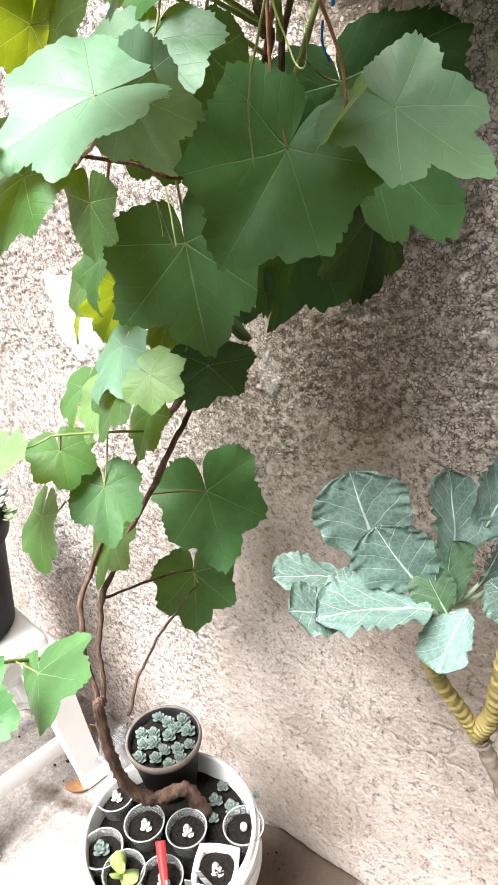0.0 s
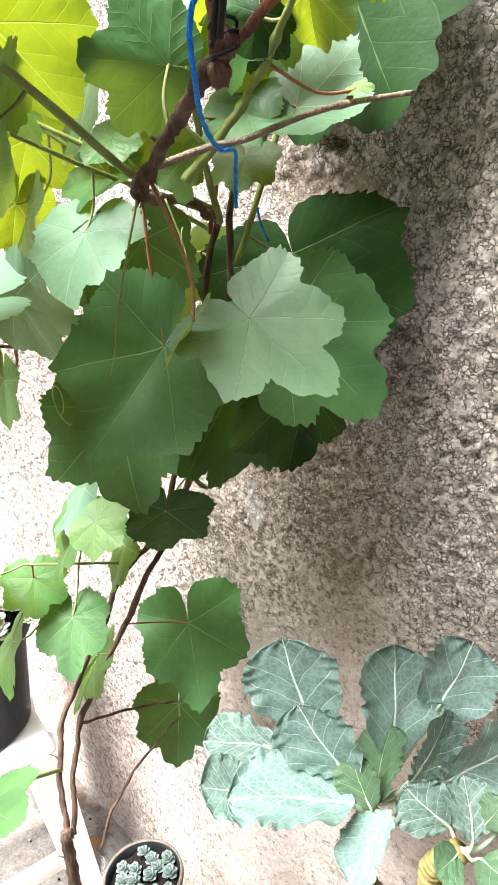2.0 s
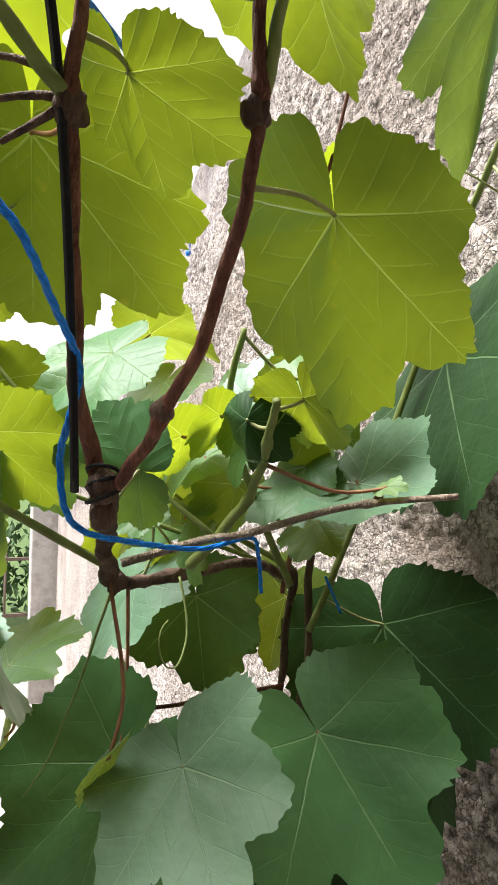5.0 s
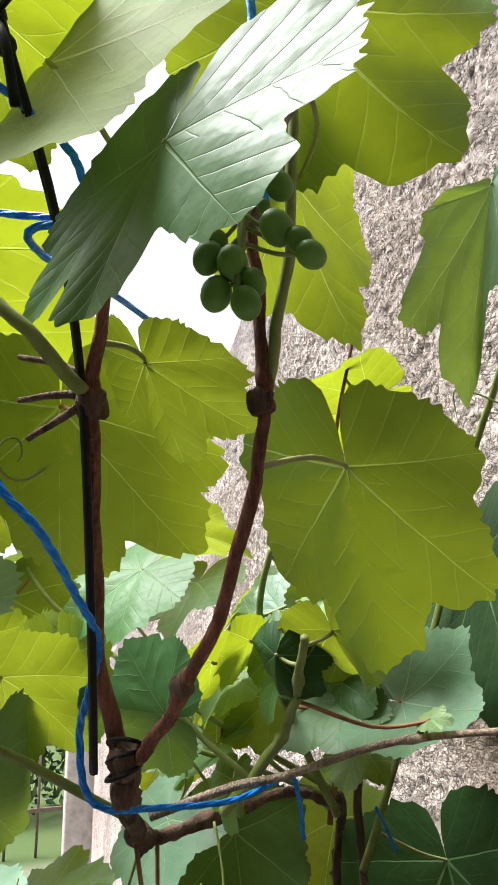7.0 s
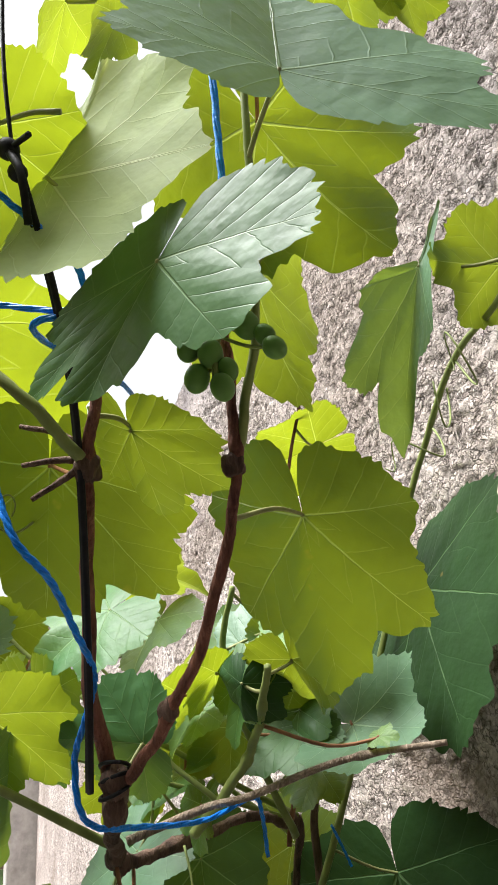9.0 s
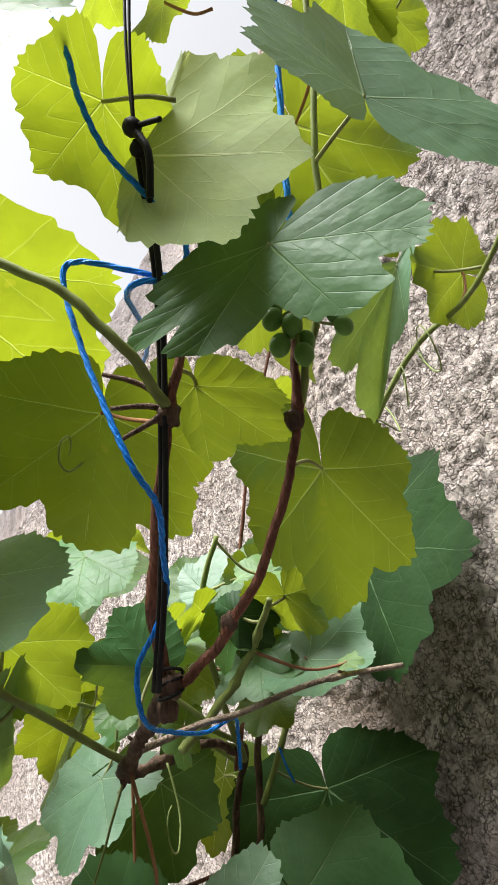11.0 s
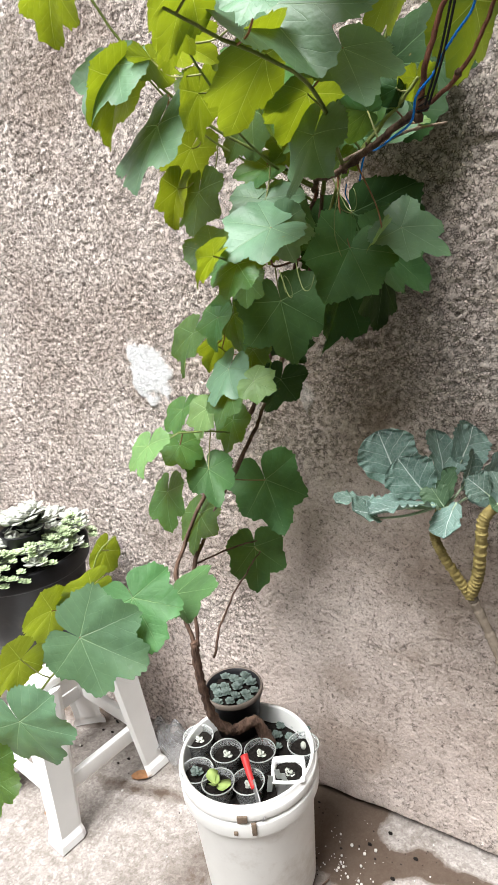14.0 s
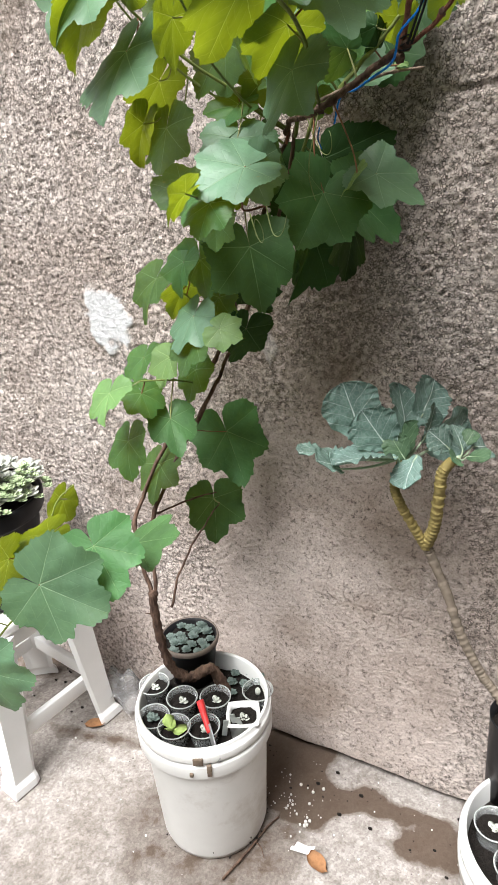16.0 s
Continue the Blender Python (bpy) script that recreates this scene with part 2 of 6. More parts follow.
    mesh_v = tex(n, l, 210, kind="ShaderNodeTexVoronoi")
    h = mth(n, l, "ADD", h, mth(n, l, "SUBTRACT", mth(n, l, "MULTIPLY", pillow, quilt), mth(n, l, "MULTIPLY", mesh_v.outputs["Distance"], quilt * 0.5)))
    bb = bump(n, l, mth(n, l, "ADD", h, mth(n, l, "MULTIPLY", blot.outputs[0], 0.8)), 0.65, 0.004, p)
    l.new(bb.outputs[0], tr.inputs["Normal"])
    return m


def bark_material(name, dark, light, scale=1.0):
    m, n, l, p = mat_new(name)
    t1 = tex(n, l, 60 * scale, 6, 0.7, (1, 1, 0.18))
    t2 = tex(n, l, 300 * scale, 4, 0.6, (1, 1, 0.3))
    c = ramp(n, l, t1.outputs[0], [(0.3, dark), (0.7, light)]).outputs[0]
    c = mix(n, l, 0.5, c, ramp(n, l, t2.outputs[0], [(0.35, (0.55, 0.5, 0.48)), (0.65, (1.1, 1.08, 1.05))]).outputs[0], "MULTIPLY")
    l.new(c, p.inputs["Base Color"])
    p.inputs["Roughness"].default_value = 0.75
    p.inputs["Specular IOR Level"].default_value = 0.15
    bump(n, l, mth(n, l, "ADD", t1.outputs[0], mth(n, l, "MULTIPLY", t2.outputs[0], 0.5)), 1.0, 0.005, p)
    return m


def glass_material(name, tint, rough=0.15):
    m, n, l, p = mat_new(name)
    p.inputs["Base Color"].default_value = (*tint, 1)
    p.inputs["Transmission Weight"].default_value = 0.85
    p.inputs["Roughness"].default_value, p.inputs["IOR"].default_value = rough, 1.2
    t = tex(n, l, 30, 4)
    bump(n, l, t.outputs[0], 0.2, 0.001, p)
    return m


ROUGHCAST, FLOOR = wall_material(), ground_material()
LEAF = leaf_material("vine_leaf", (0.034, 0.094, 0.028), (0.52, 0.63, 0.020), 0.25, (0.18, 0.29, 0.11), 0.46, gloss=0.28, show=0.6)
GREEN = leaf_material("green_vine_leaf", (0.050, 0.128, 0.044), (0.35, 0.52, 0.03), 0.09, (0.21, 0.32, 0.14), 0.48, gloss=0.22)
# older leaves deep in the clump: their shade is put into the colour too
OLD_SHADED = leaf_material("old_shaded_leaf", (0.015, 0.051, 0.014), (0.22, 0.36, 0.03), 0.07, (0.14, 0.24, 0.10), 0.5, gloss=0.12)
# paler leaves: part of the sky's sheen on upturned blades is in the colour
PALE = leaf_material("pale_skylit_leaf", (0.095, 0.185, 0.110), (0.42, 0.58, 0.05), 0.16, (0.28, 0.38, 0.22), 0.46, quilt=0.06, gloss=0.40)
DOWNY = leaf_material("downy_leaf", (0.18, 0.215, 0.095), (0.60, 0.68, 0.20), 0.42, (0.46, 0.50, 0.28), 0.7, quilt=0.08, gloss=0.15, show=0.6)
YOUNG = leaf_material("young_leaf", (0.11, 0.20, 0.07), (0.48, 0.60, 0.06), 0.30, (0.45, 0.52, 0.22), quilt=0.06)
KALE = leaf_material("kale_leaf", (0.142, 0.225, 0.190), (0.14, 0.26, 0.10), 0.10, (0.80, 0.88, 0.84), 0.55, 12.0, 0.5, 0.030, 0.55, show=0.85, gloss=0.2, net=0.11)
KALE_HEART = leaf_material("kale_heart", (0.075, 0.145, 0.075), (0.14, 0.25, 0.08), 0.08, (0.42, 0.54, 0.32), 0.5, 12.0, 0.9, 0.022, 0.5, show=0.7)
BARK = bark_material("vine_bark", (0.036, 0.021, 0.016), (0.21, 0.135, 0.10))
CANE = bark_material("ripe_cane", (0.075, 0.030, 0.024), (0.36, 0.16, 0.105), 1.5)
TWIG = bark_material("dry_twig", (0.20, 0.14, 0.10), (0.42, 0.34, 0.26), 2.0)
SHOOT = simple("green_shoot", (0.20, 0.24, 0.07), 0.5, 0.3, 90)
STALK = simple("leaf_stalk", (0.27, 0.28, 0.11), 0.5, 0.4, 60)
PETIOLE = simple("petiole", (0.32, 0.15, 0.075), 0.5, 0.4, 60)
TENDRIL = simple("tendril", (0.24, 0.29, 0.10), 0.5, 0.25, 90)
GRAPE = simple("green_grape", (0.12, 0.24, 0.05), 0.45, 0.25, 70, relief=0.1)
KSTEM = simple("kale_stem", (0.34, 0.27, 0.10), 0.65, 0.35, 55, relief=0.6, dist=0.003)
KWOOD = simple("kale_old_stem", (0.22, 0.18, 0.14), 0.85, 0.35, 50, relief=0.6, dist=0.003)
ROPE = simple("blue_polypropylene", (0.012, 0.22, 0.78), 0.35, 0.35, 400, relief=0.8, dist=0.001)
CORD = simple("black_cord", (0.012, 0.011, 0.012), 0.6, 0.4, 300)
WHITE = simple("white_plastic", (0.74, 0.74, 0.72), 0.38, 0.07, 14, relief=0.05, dirt=(0.42, 0.38, 0.32))
STOOLW = simple("stool_plastic", (0.80, 0.80, 0.79), 0.35, 0.05, 12, relief=0.04)
BLACKP = simple("black_plastic", (0.014, 0.014, 0.016), 0.42, 0.4, 40, relief=0.15, dirt=(0.06, 0.05, 0.045))
POTBROWN = simple("dusty_pot_rim", (0.16, 0.13, 0.11), 0.7, 0.35, 50)
SOIL = simple("dark_soil", (0.014, 0.011, 0.009), 0.95, 0.6, 160, relief=1.0, dist=0.006)
SUCC = simple("glaucous_succulent", (0.16, 0.205, 0.185), 0.55, 0.25, 60, relief=0.1)
SUCCW = simple("pale_rosette", (0.54, 0.56, 0.50), 0.55, 0.2, 50, relief=0.1)
SEDUM = simple("light_sedum", (0.45, 0.55, 0.33), 0.55, 0.3, 90, relief=0.1)
REDP = simple("red_handle", (0.62, 0.045, 0.045), 0.35, 0.15, 40, relief=0.05)
STEEL = simple("dull_steel", (0.42, 0.42, 0.42), 0.4, 0.2, 60, metal=0.8, relief=0.1)
LABELP = simple("plant_label", (0.42, 0.44, 0.42), 0.5, 0.2, 30, relief=0.05)
DEAD = simple("dead_leaf", (0.30, 0.15, 0.07), 0.7, 0.4, 60, relief=0.4)
PEBBLE = simple("perlite", (0.62, 0.60, 0.57), 0.8, 0.2, 80)
CUP = glass_material("clear_cup", (0.90, 0.92, 0.92), 0.12)
BAG = glass_material("plastic_film", (0.82, 0.83, 0.84), 0.25)
STONE = simple("grey_concrete", (0.40, 0.375, 0.35), 0.9, 0.3, 18, relief=0.5, dist=0.004, dirt=(0.16, 0.14, 0.12))
RAIL = simple("painted_rail", (0.16, 0.11, 0.09), 0.6, 0.3, 40)
HEDGE = simple("hedge_leaf", (0.055, 0.10, 0.035), 0.55, 0.5, 8, relief=0)
PLASTER = simple("blocker_plaster", (0.11, 0.10, 0.09), 0.9, 0.2, 10, relief=0.4, dist=0.003)


# ---- mesh tools ----
def mesh_object(name, verts, faces, mat, parent=None, label="", smooth=True):
    me = bpy.data.meshes.new(name)
    me.from_pydata([tuple(v) for v in verts], [], faces)
    me.polygons.foreach_set("use_smooth", [smooth] * len(me.polygons))
    me.materials.append(mat)
    ob = new(name, me)
    if parent is not None:
        ob.parent = parent
    if label:
        tagged(ob, label)
    return ob


def part(name, bm, mat, parent=None, label="", smooth=True):
    me = bpy.data.meshes.new(name)
    bmesh.ops.recalc_face_normals(bm, faces=bm.faces[:])
    bm.to_mesh(me)
    bm.free()
    me.polygons.foreach_set("use_smooth", [smooth] * len(me.polygons))
    me.materials.append(mat)
    ob = new(name, me)
    if parent is not None:
        ob.parent = parent
    if label:
        tagged(ob, label)
    return ob


def thing(name, label, category, group="", kind="", at=(0, 0, 0)):
    """An Empty that carries a thing's parts; the parts' meshes keep world places."""
    ob = new(name)
    ob.empty_display_size = 0.02
    return tagged(ob, label, category, group, kind)


def lathe(profile, segs=40, cx=0.0, cy=0.0, wob=0.0, seed=0):
    """A turned body from (radius, height) pairs."""
    rng = random.Random(seed)
    ph = rng.random() * 6
    verts, faces = [], []
    for r, z in profile:
        for s in range(segs):
            a = 2 * math.pi * s / segs
            k = 1 + wob * math.sin(2 * a + ph)
            verts.append((cx + r * k * math.cos(a), cy + r * k * math.sin(a), z))
    for i in range(len(profile) - 1):
        for s in range(segs):
            q = (s + 1) % segs
            faces.append((i * segs + s, i * segs + q, (i + 1) * segs + q, (i + 1) * segs + s))
    return verts, faces


def spline(points, per=6):
    """A smooth line through the points."""
    p = [Vector(q) for q in points]
    p = [p[0] * 2 - p[1]] + p + [p[-1] * 2 - p[-2]]
    out = []
    for i in range(1, len(p) - 2):
        for s in range(per):
            t = s / per
            a, b, c, d = p[i - 1], p[i], p[i + 1], p[i + 2]
            out.append(0.5 * ((2 * b) + (c - a) * t + (2 * a - 5 * b + 4 * c - d) * t * t + (3 * b - a - 3 * c + d) * t ** 3))
    out.append(p[-2])
    return out


def tube(line, radius, sides=8, knob=0.0, seed=0, twist=0.0):
    """A round stem along a line; radius is a number, a pair or a function of the way along."""
    rng = random.Random(seed)
    n = len(line)
    verts, faces = [], []
    up = Vector((0.3, 0.9, 0.2)).normalized()
    for i, p in enumerate(line):
        d = (line[min(i + 1, n - 1)] - line[max(i - 1, 0)]).normalized()
        side = d.cross(up)
        side = side.normalized() if side.length > 1e-4 else Vector((1, 0, 0))
        up = side.cross(d).normalized()
        f = i / (n - 1)
        r = radius(f) if callable(radius) else (radius[0] + (radius[1] - radius[0]) * f if isinstance(radius, tuple) else radius)
        for s in range(sides):
            a = 2 * math.pi * s / sides + twist * f
            k = r * (1 + knob * (rng.random() - 0.5))
            verts.append(p + side * math.cos(a) * k + up * math.sin(a) * k)
    for i in range(n - 1):
        for s in range(sides):
            q = (s + 1) % sides
            faces.append((i * sides + s, i * sides + q, (i + 1) * sides + q, (i + 1) * sides + s))
    faces.append(tuple(range(sides))[::-1])
    faces.append(tuple((n - 1) * sides + s for s in range(sides)))
    return verts, faces


def stem(name, points, radius, mat, parent, per=6, sides=8, knob=0.0, seed=0, label=""):
    line = spline(points, per)
    v, f = tube(line, radius, sides, knob, seed)
    ob = mesh_object(name, v, f, mat, parent, label)
    return ob, line


def joints(fr, width, gain):
    """Swollen nodes at the given fractions of a cane."""
    return lambda f: gain[0] + (gain[1] - gain[0]) * f + sum(width * math.exp(-((f - q) / 0.018) ** 2) for q in fr)


def box(bm, size, m):
    bmesh.ops.create_cube(bm, size=1.0, matrix=m @ Matrix.Diagonal((*size, 1)))


def bevel_all(bm, w, seg=2):
    bmesh.ops.bevel(bm, geom=bm.edges[:], offset=w, segments=seg, affect="EDGES", profile=0.6)


# ---- noise on grids ----
def lattice(ix, iy, seed):
    h = (ix.astype(np.int64) * 374761393 + iy.astype(np.int64) * 668265263 + seed * 974634777) & 0xFFFFFFFF
    h = ((h ^ (h >> 13)) * 1274126177) & 0xFFFFFFFF
    return ((h ^ (h >> 16)) & 0xFFFF) / 65535.0


def vn(x, y, seed):
    ix, iy = np.floor(x), np.floor(y)
    fx, fy = x - ix, y - iy
    fx, fy = fx * fx * (3 - 2 * fx), fy * fy * (3 - 2 * fy)
    a, b = lattice(ix, iy, seed), lattice(ix + 1, iy, seed)
    c, d = lattice(ix, iy + 1, seed), lattice(ix + 1, iy + 1, seed)
    return (a * (1 - fx) + b * fx) * (1 - fy) + (c * (1 - fx) + d * fx) * fy


def fbm(x, y, seed, n=4):
    return sum(vn(x * 2 ** k, y * 2 ** k, seed + k) * 0.5 ** k for k in range(n)) / sum(0.5 ** k for k in range(n))


def sstep(a, b, x):
    t = np.clip((x - a) / (b - a), 0, 1)
    return t * t * (3 - 2 * t)


def grid_object(name, X, Y, Z, mat, attrs):
    r, c = X.shape
    me = bpy.data.meshes.new(name)
    co = np.stack([X, Y, Z], -1).reshape(-1, 3)
    i = (np.arange(r - 1)[:, None] * c + np.arange(c - 1)[None, :]).reshape(-1)
    quads = np.stack([i, i + 1, i + c + 1, i + c], -1)
    me.vertices.add(len(co))
    me.vertices.foreach_set("co", co.ravel())
    me.loops.add(quads.size)
    me.loops.foreach_set("vertex_index", quads.ravel())
    me.polygons.add(len(quads))
    me.polygons.foreach_set("loop_start", np.arange(0, quads.size, 4))
    me.update(calc_edges=True)
    me.polygons.foreach_set("use_smooth", np.ones(len(quads), bool))
    for key, val in attrs.items():
        a = me.attributes.new(key, "FLOAT", "POINT")
        a.data.foreach_set("value", np.clip(val, 0, 1).ravel().astype(np.float32))
    me.materials.append(mat)
    return new(name, me)


# ---- the wall ----
def wall_top(x):
    return np.clip(2.335 + 0.25 * x, 1.6, 3.2)


def pebbles(x, z, seed, grow):
    """Stones of thrown plaster: the highest of the lumps near each place, 0 to 1."""
    ix, iz = np.floor(x), np.floor(z)
    out = np.zeros_like(x)
    for dx in (-1, 0, 1):
        for dz in (-1, 0, 1):
            cx, cz = ix + dx, iz + dz
            px = cx + lattice(cx, cz, seed)
            pz = cz + lattice(cx, cz, seed + 1)
            r = grow * (0.35 + 0.65 * lattice(cx, cz, seed + 2))
            tall = 0.35 + 0.65 * lattice(cx, cz, seed + 3)
            d = ((x - px) ** 2 + (z - pz) ** 2) / (r * r)
            out = np.maximum(out, tall * np.sqrt(np.clip(1 - d, 0, 1)))
    return out


def build_wall():
    xs = np.concatenate([np.arange(-4.2, -0.75, 0.015), np.arange(-0.75, 0.95, 0.003), np.arange(0.95, 3.0, 0.03)])
    v = np.linspace(0, 1, 820)
    X, V = np.meshgrid(xs, v)
    Z = -0.02 + V * (wall_top(X) + 0.02)
    warp = (fbm(X / 0.03, Z / 0.03, 40, 3) - 0.5) * 0.022
    warq = (fbm(X / 0.03, Z / 0.03, 45, 3) - 0.5) * 0.022
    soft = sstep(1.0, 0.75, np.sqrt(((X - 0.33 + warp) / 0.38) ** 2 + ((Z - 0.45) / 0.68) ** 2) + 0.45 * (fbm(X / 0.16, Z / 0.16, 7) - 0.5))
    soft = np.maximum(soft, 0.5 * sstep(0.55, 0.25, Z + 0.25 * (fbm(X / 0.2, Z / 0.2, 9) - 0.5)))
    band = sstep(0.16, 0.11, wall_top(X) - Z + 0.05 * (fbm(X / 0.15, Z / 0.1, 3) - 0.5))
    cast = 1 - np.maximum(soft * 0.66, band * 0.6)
    a = pebbles((X + warp) / 0.0100, (Z + warq) / 0.0068, 1, 0.9)
    b = pebbles((X - warq) / 0.024, (Z + warp) / 0.014, 11, 0.8)
    dense = sstep(0.28, 0.60, vn(X / 0.09, Z / 0.07, 14))
    h = cast * (0.0034 * (a - 0.45) + 0.0022 * (b - 0.4)) * (0.75 + 0.35 * dense)
    h += (1 - cast) * (0.0030 * (fbm(X / 0.04, Z / 0.035, 16, 5) - 0.5) + 0.0007 * (a - 0.4))
    h += 0.012 * (fbm(X / 0.5, Z / 0.4, 20, 3) - 0.5)
    ledge = np.exp(-((Z - 1.53 - 0.012 * np.sin(9 * X) - 0.02 * X) / 0.005) ** 2) * sstep(0.35, 0.5, X)
    h -= 0.005 * ledge
    crackle = np.abs(fbm(X / 0.22, Z / 0.22, 71, 4) - 0.5)
    crackle = sstep(0.004, 0.0012, crackle) * sstep(0.42, 0.56, fbm(X / 0.3, Z / 0.3, 75, 2)) * (1 - 0.6 * cast)
    for pts in (((0.315, 0.51), (0.453, 0.497), (0.567, 0.504), (0.665, 0.47)), ((0.565, 1.019), (0.60, 1.012), (0.64, 1.006)), ((0.292, 1.105), (0.279, 1.07), (0.285, 1.037), (0.288, 0.985)), ((0.244, 0.765), (0.292, 0.725)), ((0.171, 1.103), (0.186, 1.071), (0.206, 1.062)), ((0.45, 1.47), (0.47, 1.445), (0.46, 1.41))):
        for (x0, z0), (x1, z1) in zip(pts, pts[1:]):
            ux, uz = x1 - x0, z1 - z0
            q = np.clip(((X + 0.5 * warp - x0) * ux + (Z + 0.5 * warq - z0) * uz) / (ux * ux + uz * uz), 0, 1)
            d = np.hypot(X + 0.5 * warp - x0 - q * ux, Z + 0.5 * warq - z0 - q * uz)
            crackle = np.maximum(crackle, np.exp(-(d / 0.0022) ** 2) * sstep(0.25, 0.5, vn(X / 0.012, Z / 0.012, 83)))
    h -= 0.004 * crackle
    hole = np.exp(-(((X - 0.376) / 0.014) ** 2 + ((Z - 1.545) / 0.010) ** 2))
    cave = np.exp(-(((X - 0.36) / 0.10) ** 2 + ((Z - 1.50) / 0.05) ** 2))
    h -= 0.022 * hole + 0.016 * cave
    smear = sstep(1.0, 0.72, np.sqrt(((X + 0.205 + 2.2 * warp) / 0.062) ** 2 + ((Z - 1.135) / 0.085) ** 2) + 1.1 * (fbm(X / 0.05, Z / 0.05, 61) - 0.5))
    h = h * (1 - 0.6 * smear) + 0.004 * smear
    chip = sstep(1.0, 0.8, np.abs(X - 0.222) / 0.022 + np.abs(Z - 1.095) / 0.045 + 0.6 * (fbm(X / 0.02, Z / 0.02, 8) - 0.5))
    h += 0.004 * chip
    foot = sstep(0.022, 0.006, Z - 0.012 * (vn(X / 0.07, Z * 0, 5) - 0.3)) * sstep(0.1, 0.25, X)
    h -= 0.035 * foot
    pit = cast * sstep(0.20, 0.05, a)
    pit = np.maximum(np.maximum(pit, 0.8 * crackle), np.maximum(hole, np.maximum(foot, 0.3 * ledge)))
    moss_shade = sstep(0.45, 0.9, cave + 0.8 * (fbm(X / 0.06, Z / 0.05, 33) - 0.35)) + 0.6 * sstep(0.60, 0.75, fbm(X / 0.25, Z / 0.2, 35))
    # brown patch below the leaf clump: a stain, with the clump's shade painted in
    damp_dark = sstep(1.0, 0.35, np.sqrt(((X - 0.31) / 0.22) ** 2 + ((Z - 1.15) / 0.34) ** 2) + 0.7 * (fbm(X / 0.12, Z / 0.14, 37) - 0.5))
    moss_shade = np.minimum(1.0, moss_shade + 0.65 * damp_dark)
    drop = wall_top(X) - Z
    soot_shade = sstep(0.30, 0.05, drop + 0.22 * (fbm(X / 0.05, Z / 0.5, 95, 4) - 0.5)) * (0.55 + 0.6 * fbm(X / 0.03, Z / 0.35, 97, 3)) * sstep(0.25, -0.1, X)
    # upper right: shade on the rough undersides, put into the wall colour
    soot_shade = np.maximum(soot_shade, 0.55 * sstep(1.78, 2.05, Z + 0.25 * (fbm(X / 0.06, Z / 0.3, 98, 3) - 0.5)) * sstep(0.40, 0.62, X))
    ob = grid_object("wall_north", X, -h, Z, ROUGHCAST, {"cast": cast, "soot_shade": soot_shade, "pit": pit * (1 - smear), "left_light": np.maximum(0.6 * (1 - damp_dark), sstep(0.42, -0.10, X + 0.25 * (fbm(X / 0.4, Z / 0.4, 90, 3) - 0.5))), "smear": np.maximum(smear, chip * 0.25), "moss_shade": moss_shade * (1 - smear)})
    tagged(ob, "old garden wall with rough cement roughcast and sloping top", "wall", kind="structure")
    core = bmesh.new()
    for x0, x1 in ((-4.2, -2.6), (-2.6, -0.9), (-0.9, 0.9), (0.9, 3.0)):
        lo = [core.verts.new((x, y, -0.05)) for x, y in ((x0, 0.045), (x1, 0.045), (x1, 0.2), (x0, 0.2))]
        hi = [core.verts.new((x, y, float(wall_top(np.array(x))) - 0.004)) for x, y in ((x0, 0.045), (x1, 0.045), (x1, 0.2), (x0, 0.2))]
        for k in range(4):
            core.faces.new((lo[k], lo[(k + 1) % 4], hi[(k + 1) % 4], hi[k]))
        core.faces.new(hi)
    part("blockwork", core, STONE, ob, smooth=False)
    return ob


wall = build_wall()


# ---- the ground ----
def build_ground():
    def axis(lo, hi, step):
        near = np.arange(lo, hi, step)
        far = np.cumsum(0.03 * 1.22 ** np.arange(42))
        return np.concatenate([(lo - far)[::-1], near, hi + far])
    X, Y = np.meshgrid(axis(-0.8, 1.15, 0.009), axis(-0.95, 0.06, 0.009))
    near = sstep(4, 2, np.abs(X)) * sstep(4, 2, np.abs(Y))
    Z = near * (0.004 * (fbm(X / 0.3, Y / 0.3, 50) - 0.5) + 0.003 * (vn(X / 0.025, Y / 0.025, 51) - 0.5)) - 0.002
    w = fbm(X / 0.12, Y / 0.09, 55) - 0.5
    low = np.interp(X, (0.0, 0.2, 0.388, 0.44, 0.56, 0.71, 1.2), (-0.20, -0.24, -0.205, -0.148, -0.153, -0.18, -0.20))
    wet = sstep(-0.02, 0.03, Y - low + 0.16 * w) * sstep(0.0, 0.15, X) * sstep(1.9, 1.2, X)
    dry = sstep(-0.075, -0.045, Y + 0.12 * w) * sstep(0.38, 0.45, X + 0.2 * w) * sstep(0.75, 0.66, X + 0.1 * w)
    wet = wet * (1 - 0.95 * dry)
    trail = np.exp(-((Y + 0.215 - 0.27 * (X + 0.22) + 0.10 * w) / 0.022) ** 2) * sstep(-0.5, -0.36, X) * sstep(0.05, -0.1, X)
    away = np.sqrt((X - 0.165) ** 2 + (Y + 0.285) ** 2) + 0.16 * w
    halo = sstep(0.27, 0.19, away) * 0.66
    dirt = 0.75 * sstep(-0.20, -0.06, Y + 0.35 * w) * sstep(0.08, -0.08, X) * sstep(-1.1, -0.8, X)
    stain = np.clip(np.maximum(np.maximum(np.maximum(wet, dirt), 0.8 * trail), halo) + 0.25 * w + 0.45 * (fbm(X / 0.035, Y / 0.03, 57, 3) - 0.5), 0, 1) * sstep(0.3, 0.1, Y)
    grass = sstep(-4.6, -5.2, X)
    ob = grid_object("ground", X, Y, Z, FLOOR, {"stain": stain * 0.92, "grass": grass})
    return tagged(ob, "weathered concrete yard floor with damp brown stains", "ground", kind="structure")


ground = build_ground()


